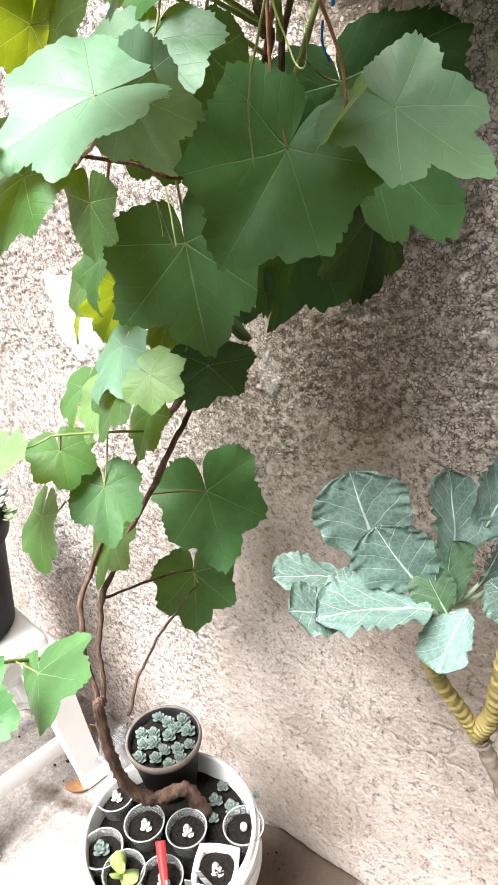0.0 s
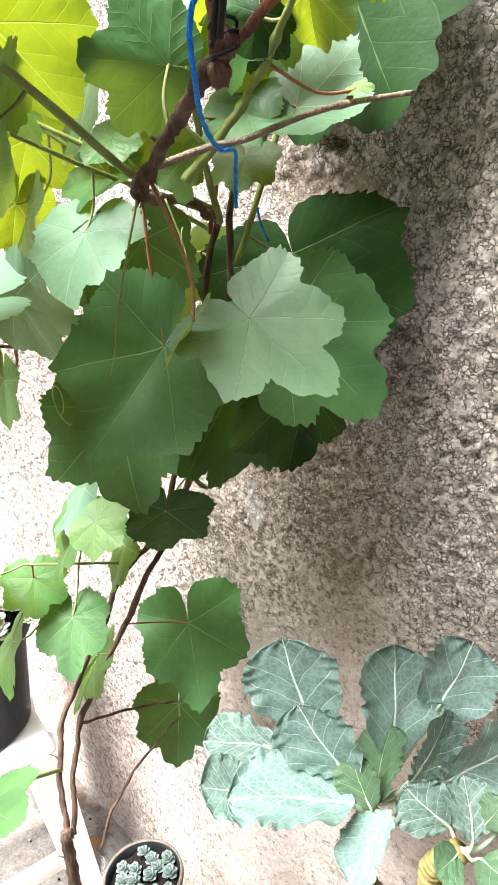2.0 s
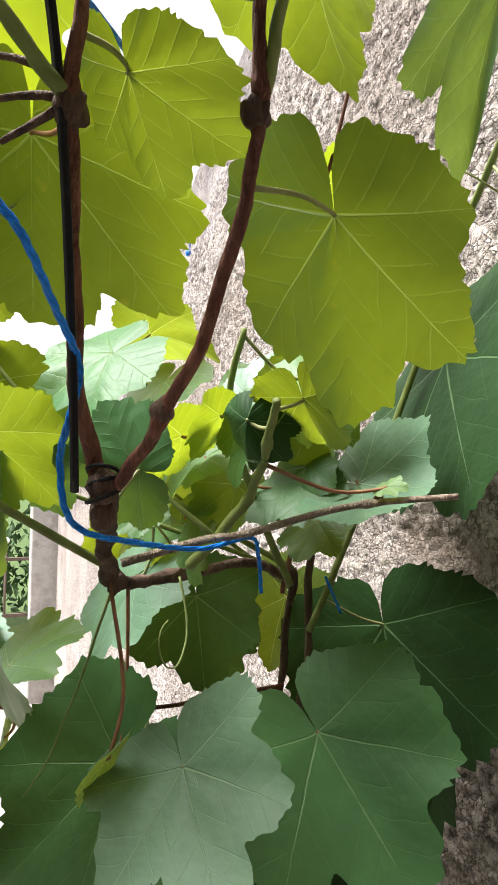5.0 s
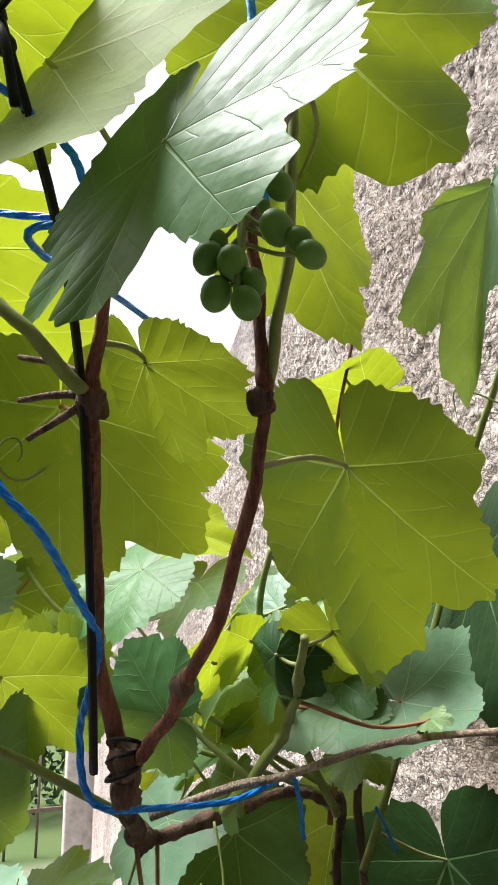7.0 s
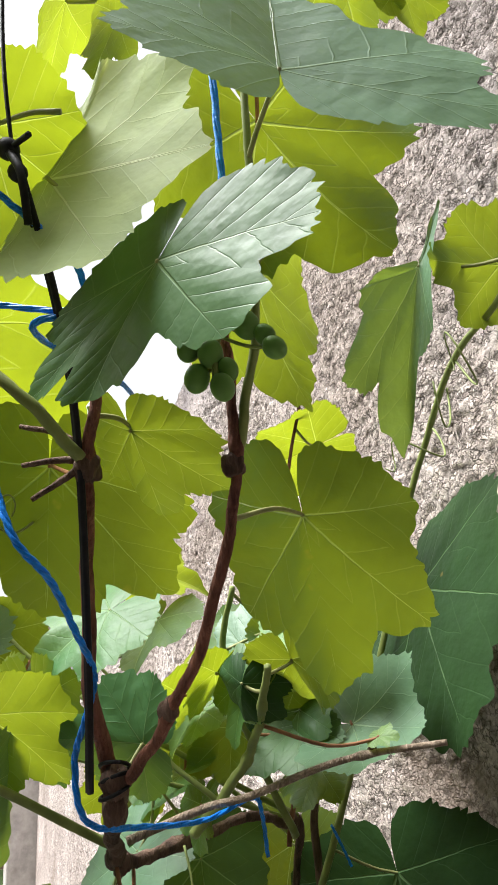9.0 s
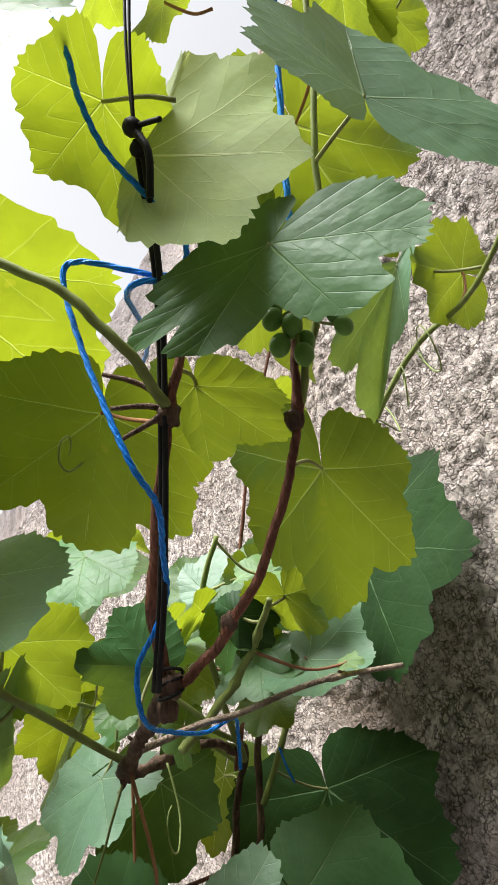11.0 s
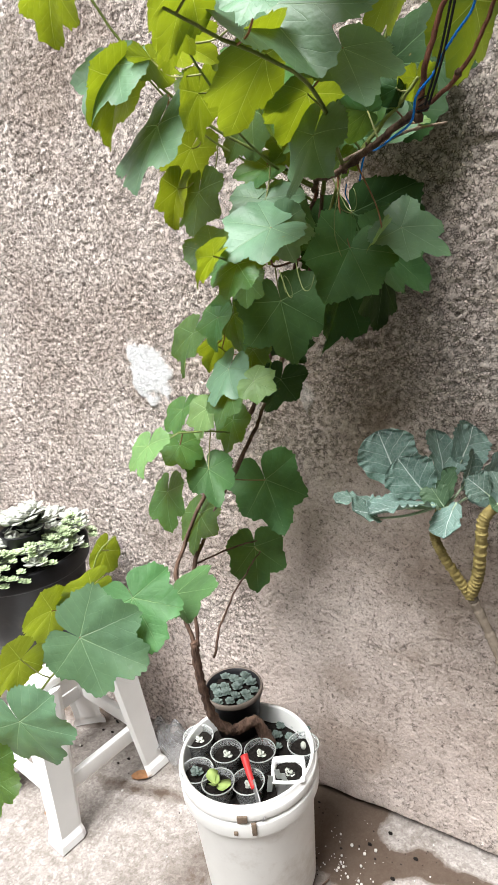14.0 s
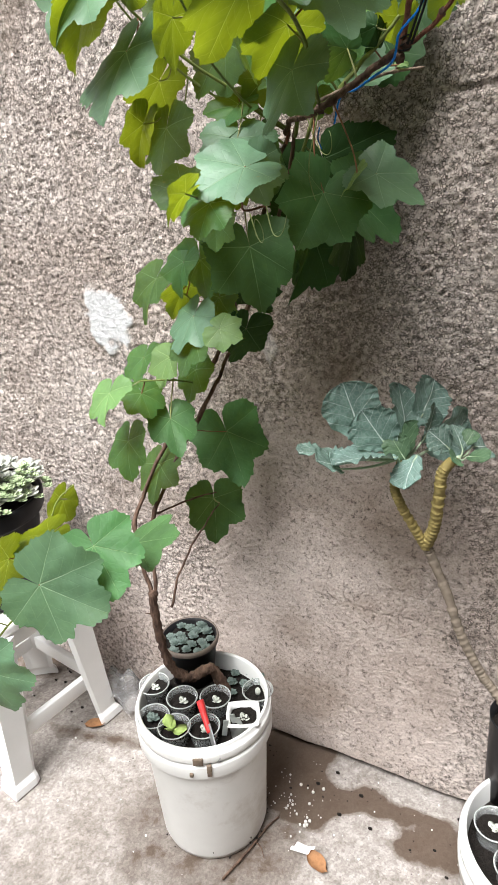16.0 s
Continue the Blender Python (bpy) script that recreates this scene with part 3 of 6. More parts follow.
# ---- leaves ----
LOBES = ((0, 1.0), (12, 0.93), (27, 0.80), (40, 0.86), (52, 0.92), (65, 0.83), (78, 0.77), (92, 0.79), (105, 0.78), (120, 0.72), (137, 0.65), (153, 0.60), (165, 0.54), (172, 0.45), (177, 0.26), (180, 0.06))
VEINS = (0.0, 48.0, 100.0)


def lobe_radius(deg, cut):
    d = abs(deg)
    for (a0, r0), (a1, r1) in zip(LOBES, LOBES[1:]):
        if a0 <= d <= a1:
            f = (d - a0) / (a1 - a0)
            f = f * f * (3 - 2 * f)
            r = r0 + (r1 - r0) * f
            break
    return r - cut * (math.exp(-((d - 27) / 7) ** 2) + 0.8 * math.exp(-((d - 77) / 8) ** 2))


def blade_mesh(name, seed, width, fold, droop, wave, cut, bent=True):
    """One grape leaf in its own plane: tip towards -y, upper face +z, leaf stalk at the origin."""
    rng = random.Random(seed)
    half, rings = 126, (0.10, 0.24, 0.42, 0.60, 0.76, 0.90, 1.0)
    angs = [-178 + 356 * i / (2 * half) for i in range(2 * half + 1)]
    s = width / 1.56
    ph = [rng.random() * 6.28 for _ in range(6)]
    asym = 0.05 * (rng.random() - 0.5)
    twist = 0.5 * (rng.random() - 0.5) if bent else 0.0
    fold = fold + 0.16 * (rng.random() - 0.4) if bent else fold
    wave = wave * (1.0 + 1.0 * rng.random())
    verts, uvs = [(0, 0, 0)], []
    for i, d in enumerate(angs):
        beat = (abs(d) / 7.6 + 0.45 * math.sin(d * 0.11 + ph[0]) + 0.2 * math.sin(d * 0.31 + ph[2])) % 1.0
        tooth = (0.040 + 0.026 * math.sin(d * 0.23 + ph[1])) * (beat / 0.62 if beat < 0.62 else (1 - beat) / 0.38) - 0.02
        R = lobe_radius(d, cut) * (1 + asym * math.sin(math.radians(d))) + tooth * min(1, (180 - abs(d)) / 30) + 0.02 * math.sin(math.radians(d) * 5 + ph[2])
        for k in rings:
            r = R * k if k == 1.0 else (R - tooth * 0.6) * k
            a = math.radians(d)
            x, y = r * math.sin(a), -r * math.cos(a)
            near = min(VEINS, key=lambda q: abs(abs(d) - q))
            off = min(1.0, abs(abs(d) - near) / 26.0)
            z = fold * abs(x) * 0.9 - droop * r * r * 0.55 - 0.010 * r * math.cos(off * math.pi)
            z += wave * r * r * (math.sin(2.2 * a + ph[3]) * 0.5 + math.sin(3.5 * a + ph[4]) * 0.25) + wave * 0.22 * r ** 4 * math.sin(9 * a + ph[5])
            z += twist * x * y * 0.5
            verts.append((x * s, y * s, z * s))
    nr = len(rings)
    faces, fuv = [], []

    def put(d, k, near):
        r = 0.0 if k < 0 else rings[k] * lobe_radius(d, cut)
        da = math.radians(abs(d) - near)
        return (r * math.cos(da), r * math.sin(da))

    for i in range(len(angs) - 1):
        mid = abs(0.5 * (angs[i] + angs[i + 1]))
        near = min(VEINS, key=lambda q: abs(mid - q))
        for k in range(-1, nr - 1):
            if k < 0:
                faces.append((0, 1 + i * nr, 1 + (i + 1) * nr))
                fuv += [(0, 0), put(angs[i], 0, near), put(angs[i + 1], 0, near)]
            else:
                a, b = 1 + i * nr + k, 1 + (i + 1) * nr + k
                faces.append((a, a + 1, b + 1, b))
                fuv += [put(angs[i], k, near), put(angs[i], k + 1, near), put(angs[i + 1], k + 1, near), put(angs[i + 1], k, near)]
    me = bpy.data.meshes.new(name)
    me.from_pydata(verts, [], faces)
    uv = me.uv_layers.new(name="vein")
    uv.data.foreach_set("uv", [c for q in fuv for c in q])
    me.polygons.foreach_set("use_smooth", [True] * len(me.polygons))
    return me


def frame_of(tip, normal):
    """Axes of a blade: -y along the tip, z along the upper face."""
    y = -Vector(tip).normalized()
    z = Vector(normal)
    z = (z - y * z.dot(y)).normalized()
    x = y.cross(z)
    return Matrix((x, y, z)).transposed().to_4x4()


CANES = []
COUNT = [0]


def vine_leaf(at, tip, normal, width, mat=None, fold=0.12, droop=0.28, wave=0.16, cut=0.05, stalk=True, reach=0.10):
    """A leaf of the vine and the stalk that ties it to the nearest cane."""
    COUNT[0] += 1
    seed = COUNT[0]
    me = blade_mesh("leaf", seed, width, fold, droop, wave, cut)
    me.materials.append(mat or LEAF)
    ob = new("leaf", me)
    ob.parent = vine
    ob.matrix_basis = Matrix.Translation(at) @ frame_of(tip, normal)
    if mat is YOUNG:
        tagged(ob, "small pale young vine leaf")
    elif mat is OLD_SHADED:
        tagged(ob, "older dark blue-green vine leaf, darkened for the shade of the clump")
    if not stalk:
        return ob
    c, t, n = Vector(at), Vector(tip).normalized(), Vector(normal).normalized()
    best = min((q for q in CANES), key=lambda q: (q - c).length + 0.6 * max(0.0, (q - c).dot(t)))
    if (best - c).length > reach:
        best = c + ((best - c).normalized() - n).normalized() * 0.035
    midp = (c + best) / 2 - (n * 0.14 + Vector((0, 0, 0.06 * math.sin(seed * 2.4)))) * (best - c).length
    line = spline([c + n * 0.0005, c - n * 0.002 + (best - c) * 0.04, midp, best], 4)
    line = [ob.matrix_basis.inverted() @ p for p in line]
    v, f = tube(line, (0.0009, 0.0013), 6)
    mesh_object("petiole", v, f, PETIOLE if seed % 5 < 2 else STALK, ob, "reddish leaf stalk" if seed % 5 < 2 else "pale green leaf stalk")
    return ob


def blade(at, tip, left, right, mat=None, cut=0.05, wave=0.10, curl=0.10, reach=0.10, back=0.80, wide=1.0):
    """A vine leaf given by its stalk point and the ways from there to its tip and to its two side lobes."""
    COUNT[0] += 1
    seed = COUNT[0]
    me = blade_mesh("leaf", seed, 1.56, 0.0, curl, wave, cut, False)
    c, t = Vector(at), Vector(tip)
    n = Vector(left).cross(Vector(right)).normalized()
    rise = n * t.dot(n)
    flat = t - rise
    side = {}
    for key, w in ((True, Vector(right)), (False, Vector(left))):
        a = min(max(math.degrees(w.angle(t)), 34.0), 112.0)
        r = lobe_radius(a, cut)
        side[key] = (w, r * math.sin(math.radians(a)), r * math.cos(math.radians(a)))
    for v in me.vertices:
        x, y, z = v.co
        x *= wide
        w, x0, y0 = side[x > 0]
        if y > 0:
            y *= back
        k = abs(x) / x0
        a = -y - y0 * k
        v.co = flat * a + w * k + rise * (-y - y0 * (math.sqrt(x * x + 0.02) - 0.141) / x0) + n * (z * t.length)
    me.update()
    me.materials.append(mat or LEAF)
    ob = new("leaf", me)
    ob.parent = vine
    ob.matrix_basis = Matrix.Translation(at)
    if mat is OLD_SHADED:
        tagged(ob, "older dark blue-green vine leaf, darkened for the shade of the clump")
    best = min((q for q in CANES), key=lambda q: (q - c).length + 0.6 * max(0.0, (q - c).dot(t.normalized())))
    if (best - c).length > reach:
        best = c + ((best - c).normalized() - n).normalized() * 0.035
    midp = (c + best) / 2 - (n * 0.14 + Vector((0, 0, 0.06 * math.sin(seed * 2.4)))) * (best - c).length
    line = spline([n * 0.0005, (best - c) * 0.04 - n * 0.002, midp - c, best - c], 4)
    v, f = tube(line, (0.0009, 0.0013), 6)
    mesh_object("petiole", v, f, PETIOLE if seed % 5 < 2 else STALK, ob, "reddish leaf stalk" if seed % 5 < 2 else "pale green leaf stalk")
    return ob


# ---- the grape vine ----
vine = thing("grape_vine", "grapevine with large green leaves trained up the wall on strings", "grapevine")
_, trunk_line = stem("trunk", [(0.175, -0.205, 0.33), (0.152, -0.225, 0.405), (0.122, -0.268, 0.405), (0.098, -0.295, 0.45), (0.086, -0.305, 0.54), (0.077, -0.30, 0.64)], (0.0125, 0.0080), BARK, vine, 12, 14, 0.6, 3, "gnarled brown vine trunk with peeling bark")
cane_data = (
    ("cane", [(0.077, -0.30, 0.63), (0.030, -0.27, 0.72), (0.017, -0.24, 0.79), (0.065, -0.19, 0.917), (0.140, -0.175, 1.045), (0.17, -0.13, 1.10), (0.24, -0.12, 1.25), (0.30, -0.12, 1.40), (0.345, -0.13, 1.49)], joints((0.2, 0.4, 0.62, 0.8), 0.0013, (0.0043, 0.0032)), BARK),
    ("cane", [(0.080, -0.29, 0.63), (0.060, -0.262, 0.72), (0.062, -0.235, 0.80), (0.108, -0.188, 0.92), (0.185, -0.165, 1.055), (0.20, -0.13, 1.11), (0.268, -0.115, 1.25), (0.325, -0.11, 1.40), (0.36, -0.12, 1.52)], joints((0.25, 0.45, 0.7), 0.0012, (0.0040, 0.0030)), BARK),
    ("cane", [(0.345, -0.14, 1.485), (0.37, -0.18, 1.500), (0.42, -0.245, 1.500), (0.464, -0.296, 1.503), (0.505, -0.308, 1.520), (0.545, -0.315, 1.540), (0.581, -0.320, 1.556)], joints((0.35, 0.6, 0.95), 0.0017, (0.0034, 0.0045)), BARK),
    ("cane", [(0.581, -0.322, 1.556), (0.594, -0.334, 1.600), (0.612, -0.338, 1.645), (0.636, -0.342, 1.687), (0.652, -0.340, 1.722), (0.668, -0.334, 1.765)], joints((0.62,), 0.0014, (0.0037, 0.0020)), CANE),
    ("cane", [(0.581, -0.320, 1.556), (0.600, -0.314, 1.567), (0.619, -0.307, 1.583), (0.640, -0.295, 1.615), (0.656, -0.287, 1.655), (0.664, -0.285, 1.680), (0.672, -0.288, 1.715), (0.680, -0.292, 1.740)], joints((0.30, 0.75), 0.0012, (0.0028, 0.0021)), CANE),
    ("cane", [(0.680, -0.292, 1.740), (0.688, -0.290, 1.757), (0.700, -0.284, 1.775)], 0.0026, TWIG),
    ("cane", [(0.664, -0.285, 1.682), (0.674, -0.281, 1.712), (0.688, -0.279, 1.755), (0.700, -0.282, 1.82), (0.716, -0.29, 1.90), (0.730, -0.30, 1.99)], (0.0022, 0.0016), SHOOT),
    ("shoot", [(0.470, -0.30, 1.512), (0.497, -0.42, 1.581), (0.490, -0.50, 1.606), (0.474, -0.56, 1.620), (0.461, -0.62, 1.637), (0.44, -0.68, 1.66)], (0.0026, 0.0013), SHOOT),
    ("shoot", [(0.640, -0.345, 1.69), (0.648, -0.370, 1.712), (0.640, -0.401, 1.741), (0.618, -0.444, 1.766), (0.603, -0.475, 1.790), (0.59, -0.52, 1.83), (0.57, -0.57, 1.88)], (0.0028, 0.0018), SHOOT),
    ("shoot", [(0.345, -0.14, 1.49), (0.33, -0.22, 1.52), (0.34, -0.33, 1.56), (0.36, -0.42, 1.61), (0.37, -0.50, 1.66)], (0.0022, 0.0013), SHOOT),
    ("shoot", [(0.355, -0.12, 1.44), (0.40, -0.07, 1.60), (0.475, -0.055, 1.745), (0.575, -0.08, 1.80), (0.64, -0.09, 1.812), (0.70, -0.11, 1.84)], (0.003, 0.002), SHOOT),
    ("shoot", [(0.345, -0.14, 1.47), (0.36, -0.13, 1.56), (0.38, -0.14, 1.66), (0.41, -0.14, 1.76), (0.45, -0.13, 1.86)], (0.0022, 0.0013), CANE),
    ("shoot", [(0.36, -0.14, 1.48), (0.40, -0.19, 1.56), (0.44, -0.22, 1.61), (0.47, -0.22, 1.66)], (0.0032, 0.002), SHOOT),
    ("shoot", [(0.30, -0.12, 1.38), (0.32, -0.24, 1.38), (0.36, -0.33, 1.40), (0.36, -0.42, 1.42)], (0.0020, 0.0012), CANE),
    ("shoot", [(0.455, -0.250, 1.510), (0.474, -0.235, 1.532), (0.495, -0.224, 1.557), (0.522, -0.226, 1.578), (0.550, -0.231, 1.604)], joints((0.45, 0.8), 0.0014, (0.0036, 0.0022)), SHOOT),
    ("shoot", [(0.470, -0.238, 1.528), (0.462, -0.268, 1.555), (0.458, -0.292, 1.578)], (0.0019, 0.0012), SHOOT),
    ("shoot", [(0.036, -0.272, 0.71), (0.095, -0.37, 0.80), (0.125, -0.45, 0.872), (0.120, -0.52, 0.862), (0.089, -0.57, 0.834), (0.035, -0.62, 0.770), (0.00, -0.66, 0.715)], (0.003, 0.0016), SHOOT),
    ("shoot", [(0.125, -0.45, 0.872), (0.07, -0.49, 0.868), (0.017, -0.48, 0.868), (0.03, -0.455, 0.925), (0.06, -0.44, 0.955)], (0.0022, 0.001), SHOOT),
    ("shoot", [(0.06, -0.236, 0.79), (0.11, -0.16, 0.80), (0.14, -0.12, 0.80)], (0.0022, 0.0014), BARK),
    ("shoot", [(0.09, -0.26, 0.58), (0.10, -0.22, 0.66), (0.125, -0.17, 0.73), (0.145, -0.12, 0.775)], (0.0026, 0.0014), BARK),
    ("shoot", [(0.345, -0.13, 1.49), (0.30, -0.22, 1.545), (0.25, -0.30, 1.60), (0.21, -0.37, 1.67), (0.17, -0.41, 1.76), (0.14, -0.43, 1.83)], (0.0026, 0.0014), SHOOT),
    ("shoot", [(0.335, -0.125, 1.47), (0.27, -0.19, 1.53), (0.20, -0.25, 1.60), (0.16, -0.31, 1.68)], (0.0024, 0.0013), SHOOT),
    ("shoot", [(0.20, -0.13, 1.14), (0.19, -0.18, 1.19), (0.17, -0.20, 1.235), (0.10, -0.18, 1.25)], (0.0022, 0.0014), SHOOT),
    ("shoot", [(0.15, -0.16, 1.06), (0.14, -0.24, 1.09), (0.11, -0.29, 1.10)], (0.002, 0.0014), SHOOT),
)
for nm, pts, rad, mt in cane_data:
    ln = spline(pts, 12)
    ph = len(CANES) * 0.7
    for i, p in enumerate(ln[1:-1]):
        k = 0.0022 if mt is BARK else 0.0010
        p += Vector((math.sin(i * 0.55 + ph) + 0.6 * math.sin(i * 1.3 + ph), math.cos(i * 0.47 + ph), 0)) * k * 0.6
    v, f = tube(ln, rad, 12, 0.42 if mt is BARK else 0.16, len(CANES) + 5)
    mesh_object(nm, v, f, mt, vine)
    CANES += ln
CANES += trunk_line
_, ln = stem("dry_twig", [(0.47, -0.295, 1.515), (0.482, -0.25, 1.528), (0.49, -0.225, 1.532), (0.51, -0.185, 1.545), (0.527, -0.159, 1.551), (0.554, -0.123, 1.555)], joints((0.78,), 0.0015, (0.0026, 0.0018)), TWIG, vine, 6, 8, 0.12, 2, "dry bare grey-brown twig end")

# swollen joints of the old wood
for jx, jy, jz, jr in ((0.636, -0.342, 1.687, 0.0085), (0.664, -0.286, 1.682, 0.0072), (0.586, -0.322, 1.560, 0.0092), (0.470, -0.298, 1.505, 0.0082), (0.622, -0.306, 1.588, 0.0060), (0.580, -0.321, 1.548, 0.0080), (0.345, -0.135, 1.488, 0.0070), (0.078, -0.298, 0.635, 0.0125)):
    bm = bmesh.new()
    bmesh.ops.create_icosphere(bm, subdivisions=3, radius=jr * 0.7, matrix=Matrix.Translation((jx, jy, jz)) @ Matrix.Diagonal((1, 1, 1.15, 1)))
    rj = random.Random(int(jz * 1000))
    for vtx in bm.verts:
        q = vtx.co - Vector((jx, jy, jz))
        vtx.co += q * (0.22 * math.sin(q.x * 900 + q.z * 300) * math.sin(q.y * 800 + 1) + 0.12 * (rj.random() - 0.5))
    part("node", bm, BARK, vine, "knotty swollen joint of the cane")

bm = bmesh.new()
for k in range(4):
    bmesh.ops.create_icosphere(bm, subdivisions=2, radius=0.0022, matrix=Matrix.Translation((0.525 + 0.0016 * (k % 2), -0.158 + 0.0014 * (k // 2), 1.552 + 0.0010 * k)) @ Matrix.Diagonal((1, 1, 1.4, 1)))
part("bud", bm, BARK, vine, "small brown bud on the dry twig")

# stubs and spurs on the old wood
for a, b in (((0.636, -0.345, 1.687), (0.628, -0.372, 1.668)), ((0.636, -0.345, 1.69), (0.622, -0.378, 1.69)), ((0.63, -0.345, 1.70), (0.615, -0.38, 1.715)), ((0.464, -0.296, 1.503), (0.466, -0.305, 1.488)), ((0.505, -0.308, 1.52), (0.512, -0.316, 1.535)), ((0.08, -0.30, 0.58), (0.055, -0.32, 0.60)), ((0.03, -0.27, 0.72), (0.01, -0.28, 0.735))):
    m = Vector(a) + (Vector(b) - Vector(a)) * 0.35 + Vector((0.001, 0.002, 0.001))
    b = Vector(a) + (Vector(b) - Vector(a)) * 0.7
    stem("spur", [a, m, b], (0.0018, 0.0011), BARK, vine, 3, 6, 0.3, 9)


def tendril(start, aim, length, turns, seed, rad=0.0007):
    """A thin coiling tendril."""
    rng = random.Random(seed)
    p, d = Vector(start), Vector(aim).normalized()
    ax = d.orthogonal().normalized()
    pts = [p.copy()]
    n = 26
    for i in range(n):
        f = i / n
        d = (Matrix.Rotation(turns * 2 * math.pi / n * f * 1.8, 3, ax) @ d).normalized()
        d = (d + Vector((rng.random() - 0.5, rng.random() - 0.5, rng.random() - 0.7)) * 0.12).normalized()
        p = p + d * length / n
        pts.append(p.copy())
    v, f = tube(pts, (rad * 1.3, rad * 0.6), 5)
    mesh_object("tendril", v, f, TENDRIL, vine, "thin curled green tendril")


tendril((0.607, -0.447, 1.771), (-0.2, 0.5, -0.9), 0.09, 0.7, 1)
tendril((0.43, -0.25, 1.50), (0.3, 0.1, -1), 0.11, 0.8, 2)
tendril((0.36, -0.25, 1.40), (0.4, -0.5, -1), 0.17, 1.1, 3)
tendril((0.36, -0.30, 1.38), (0.6, -0.3, -1), 0.15, 1.3, 4)
tendril((0.46, -0.26, 1.39), (0.5, -0.4, -0.8), 0.10, 1.6, 5)
tendril((0.575, -0.08, 1.80), (0.6, -0.1, -1), 0.16, 1.4, 6)
tendril((0.52, -0.065, 1.77), (0.7, -0.1, -0.8), 0.14, 1.5, 7)
tendril((0.55, -0.07, 1.79), (0.3, -0.3, -1), 0.12, 1.0, 8)
tendril((0.56, -0.35, 1.70), (-0.2, -0.3, -1), 0.08, 1.2, 9)
tendril((0.20, -0.13, 1.14), (0.4, -0.3, -1), 0.07, 1.4, 10)
tendril((0.468, -0.30, 1.50), (-0.1, -0.3, -1), 0.12, 0.25, 11, 0.0008)
tendril((0.30, -0.25, 1.36), (-0.8, -0.4, -0.4), 0.14, 0.9, 12)


# ---- grape bunch ----
bunch = mesh_object("grape_bunch", *tube(spline([(0.676, -0.288, 1.757), (0.686, -0.296, 1.742), (0.690, -0.300, 1.72), (0.692, -0.302, 1.703)], 5), (0.0022, 0.0012), 6), SHOOT, vine, "small bunch of hard unripe green grapes")
for gx, gy, gz, gr in ((-0.012, -0.006, 0.036, 0.0082), (0.018, 0.006, 0.034, 0.0072), (-0.014, -0.004, 0.013, 0.0075), (-0.008, -0.010, 0.004, 0.0078), (0.018, 0.004, 0.013, 0.0085), (0.025, 0.009, 0.006, 0.0065), (0.030, 0.010, -0.002, 0.0070), (0.006, -0.008, -0.002, 0.0080), (-0.006, -0.008, -0.013, 0.0080), (0.010, -0.002, -0.011, 0.0065), (0.011, -0.006, -0.021, 0.0075), (0.010, 0.004, 0.026, 0.0035)):
    c = Vector((0.687, -0.298, 1.720)) + Vector((gx * 0.55, gy + gx * 0.45, gz)) * 0.80
    bm = bmesh.new()
    bmesh.ops.create_uvsphere(bm, u_segments=18, v_segments=12, radius=gr * 0.70, matrix=Matrix.Translation(c) @ pose(0, 0, 0, 20 * gx * 100, 15, 0) @ Matrix.Diagonal((0.92, 0.92, 1.1, 1)))
    grape = part("grape", bm, GRAPE, bunch)
    v, f = tube(spline([c, (c + Vector((0.687, -0.297, c.z + 0.006))) / 2, Vector((0.688, -0.297, c.z + 0.009))], 3), 0.0008, 5)
    mesh_object("pedicel", v, f, TENDRIL, bunch)

# ---- leaves of the vine ----
vine_leaf((0.102, -0.279, 1.073), (0.59, -0.35, -0.73), (0.62, -0.38, 0.68), 0.083)
vine_leaf((0.089, -0.349, 1.095), (0.18, -0.77, -0.61), (-0.28, -0.64, 0.72), 0.097, YOUNG)
vine_leaf((0.087, -0.316, 0.991), (0.17, -0.54, -0.82), (-0.34, -0.81, 0.47), 0.114)
vine_leaf((0.051, -0.189, 0.881), (0.15, -0.69, -0.71), (-0.39, -0.70, 0.60), 0.134)
vine_leaf((0.041, -0.184, 1.109), (0.09, -0.74, -0.67), (-0.34, -0.66, 0.67), 0.099)
vine_leaf((0.205, -0.240, 1.211), (-0.25, -0.55, -0.80), (-0.33, -0.73, 0.61), 0.111, PALE)
vine_leaf((0.273, -0.268, 1.200), (0.95, 0.01, -0.30), (0.22, -0.70, 0.68), 0.068, YOUNG)
vine_leaf((0.214, -0.253, 1.173), (-0.19, -0.73, -0.66), (-0.28, -0.60, 0.75), 0.106)
vine_leaf((0.073, -0.159, 1.257), (-0.20, -0.60, -0.78), (-0.35, -0.70, 0.63), 0.129)
vine_leaf((0.154, -0.181, 1.251), (-0.40, -0.44, -0.81), (-0.92, 0.12, 0.38), 0.101)
blade((0.126, -0.607, 0.875), (0.100, 0.034, -0.050), (-0.005, -0.028, -0.065), (0.080, 0.047, 0.008), PALE)
blade((0.163, -0.519, 0.903), (0.062, -0.020, -0.070), (-0.030, -0.066, -0.050), (0.072, 0.030, -0.020), GREEN)
blade((0.153, -0.410, 0.842), (0.074, -0.057, -0.002), (0.010, -0.031, -0.022), (0.085, 0.002, 0.027), GREEN)
vine_leaf((0.051, -0.695, 0.755), (0.45, 0.13, -0.88), (0.36, -0.93, 0.04), 0.157, PALE)
vine_leaf((0.021, -0.760, 0.706), (0.41, -0.16, -0.90), (0.23, -0.94, 0.27), 0.129)
vine_leaf((-0.003, -0.554, 0.856), (-0.28, -0.82, -0.49), (-0.93, 0.12, 0.34), 0.128)
vine_leaf((0.025, -0.484, 0.872), (-0.41, -0.85, -0.33), (-0.88, 0.27, 0.40), 0.113)
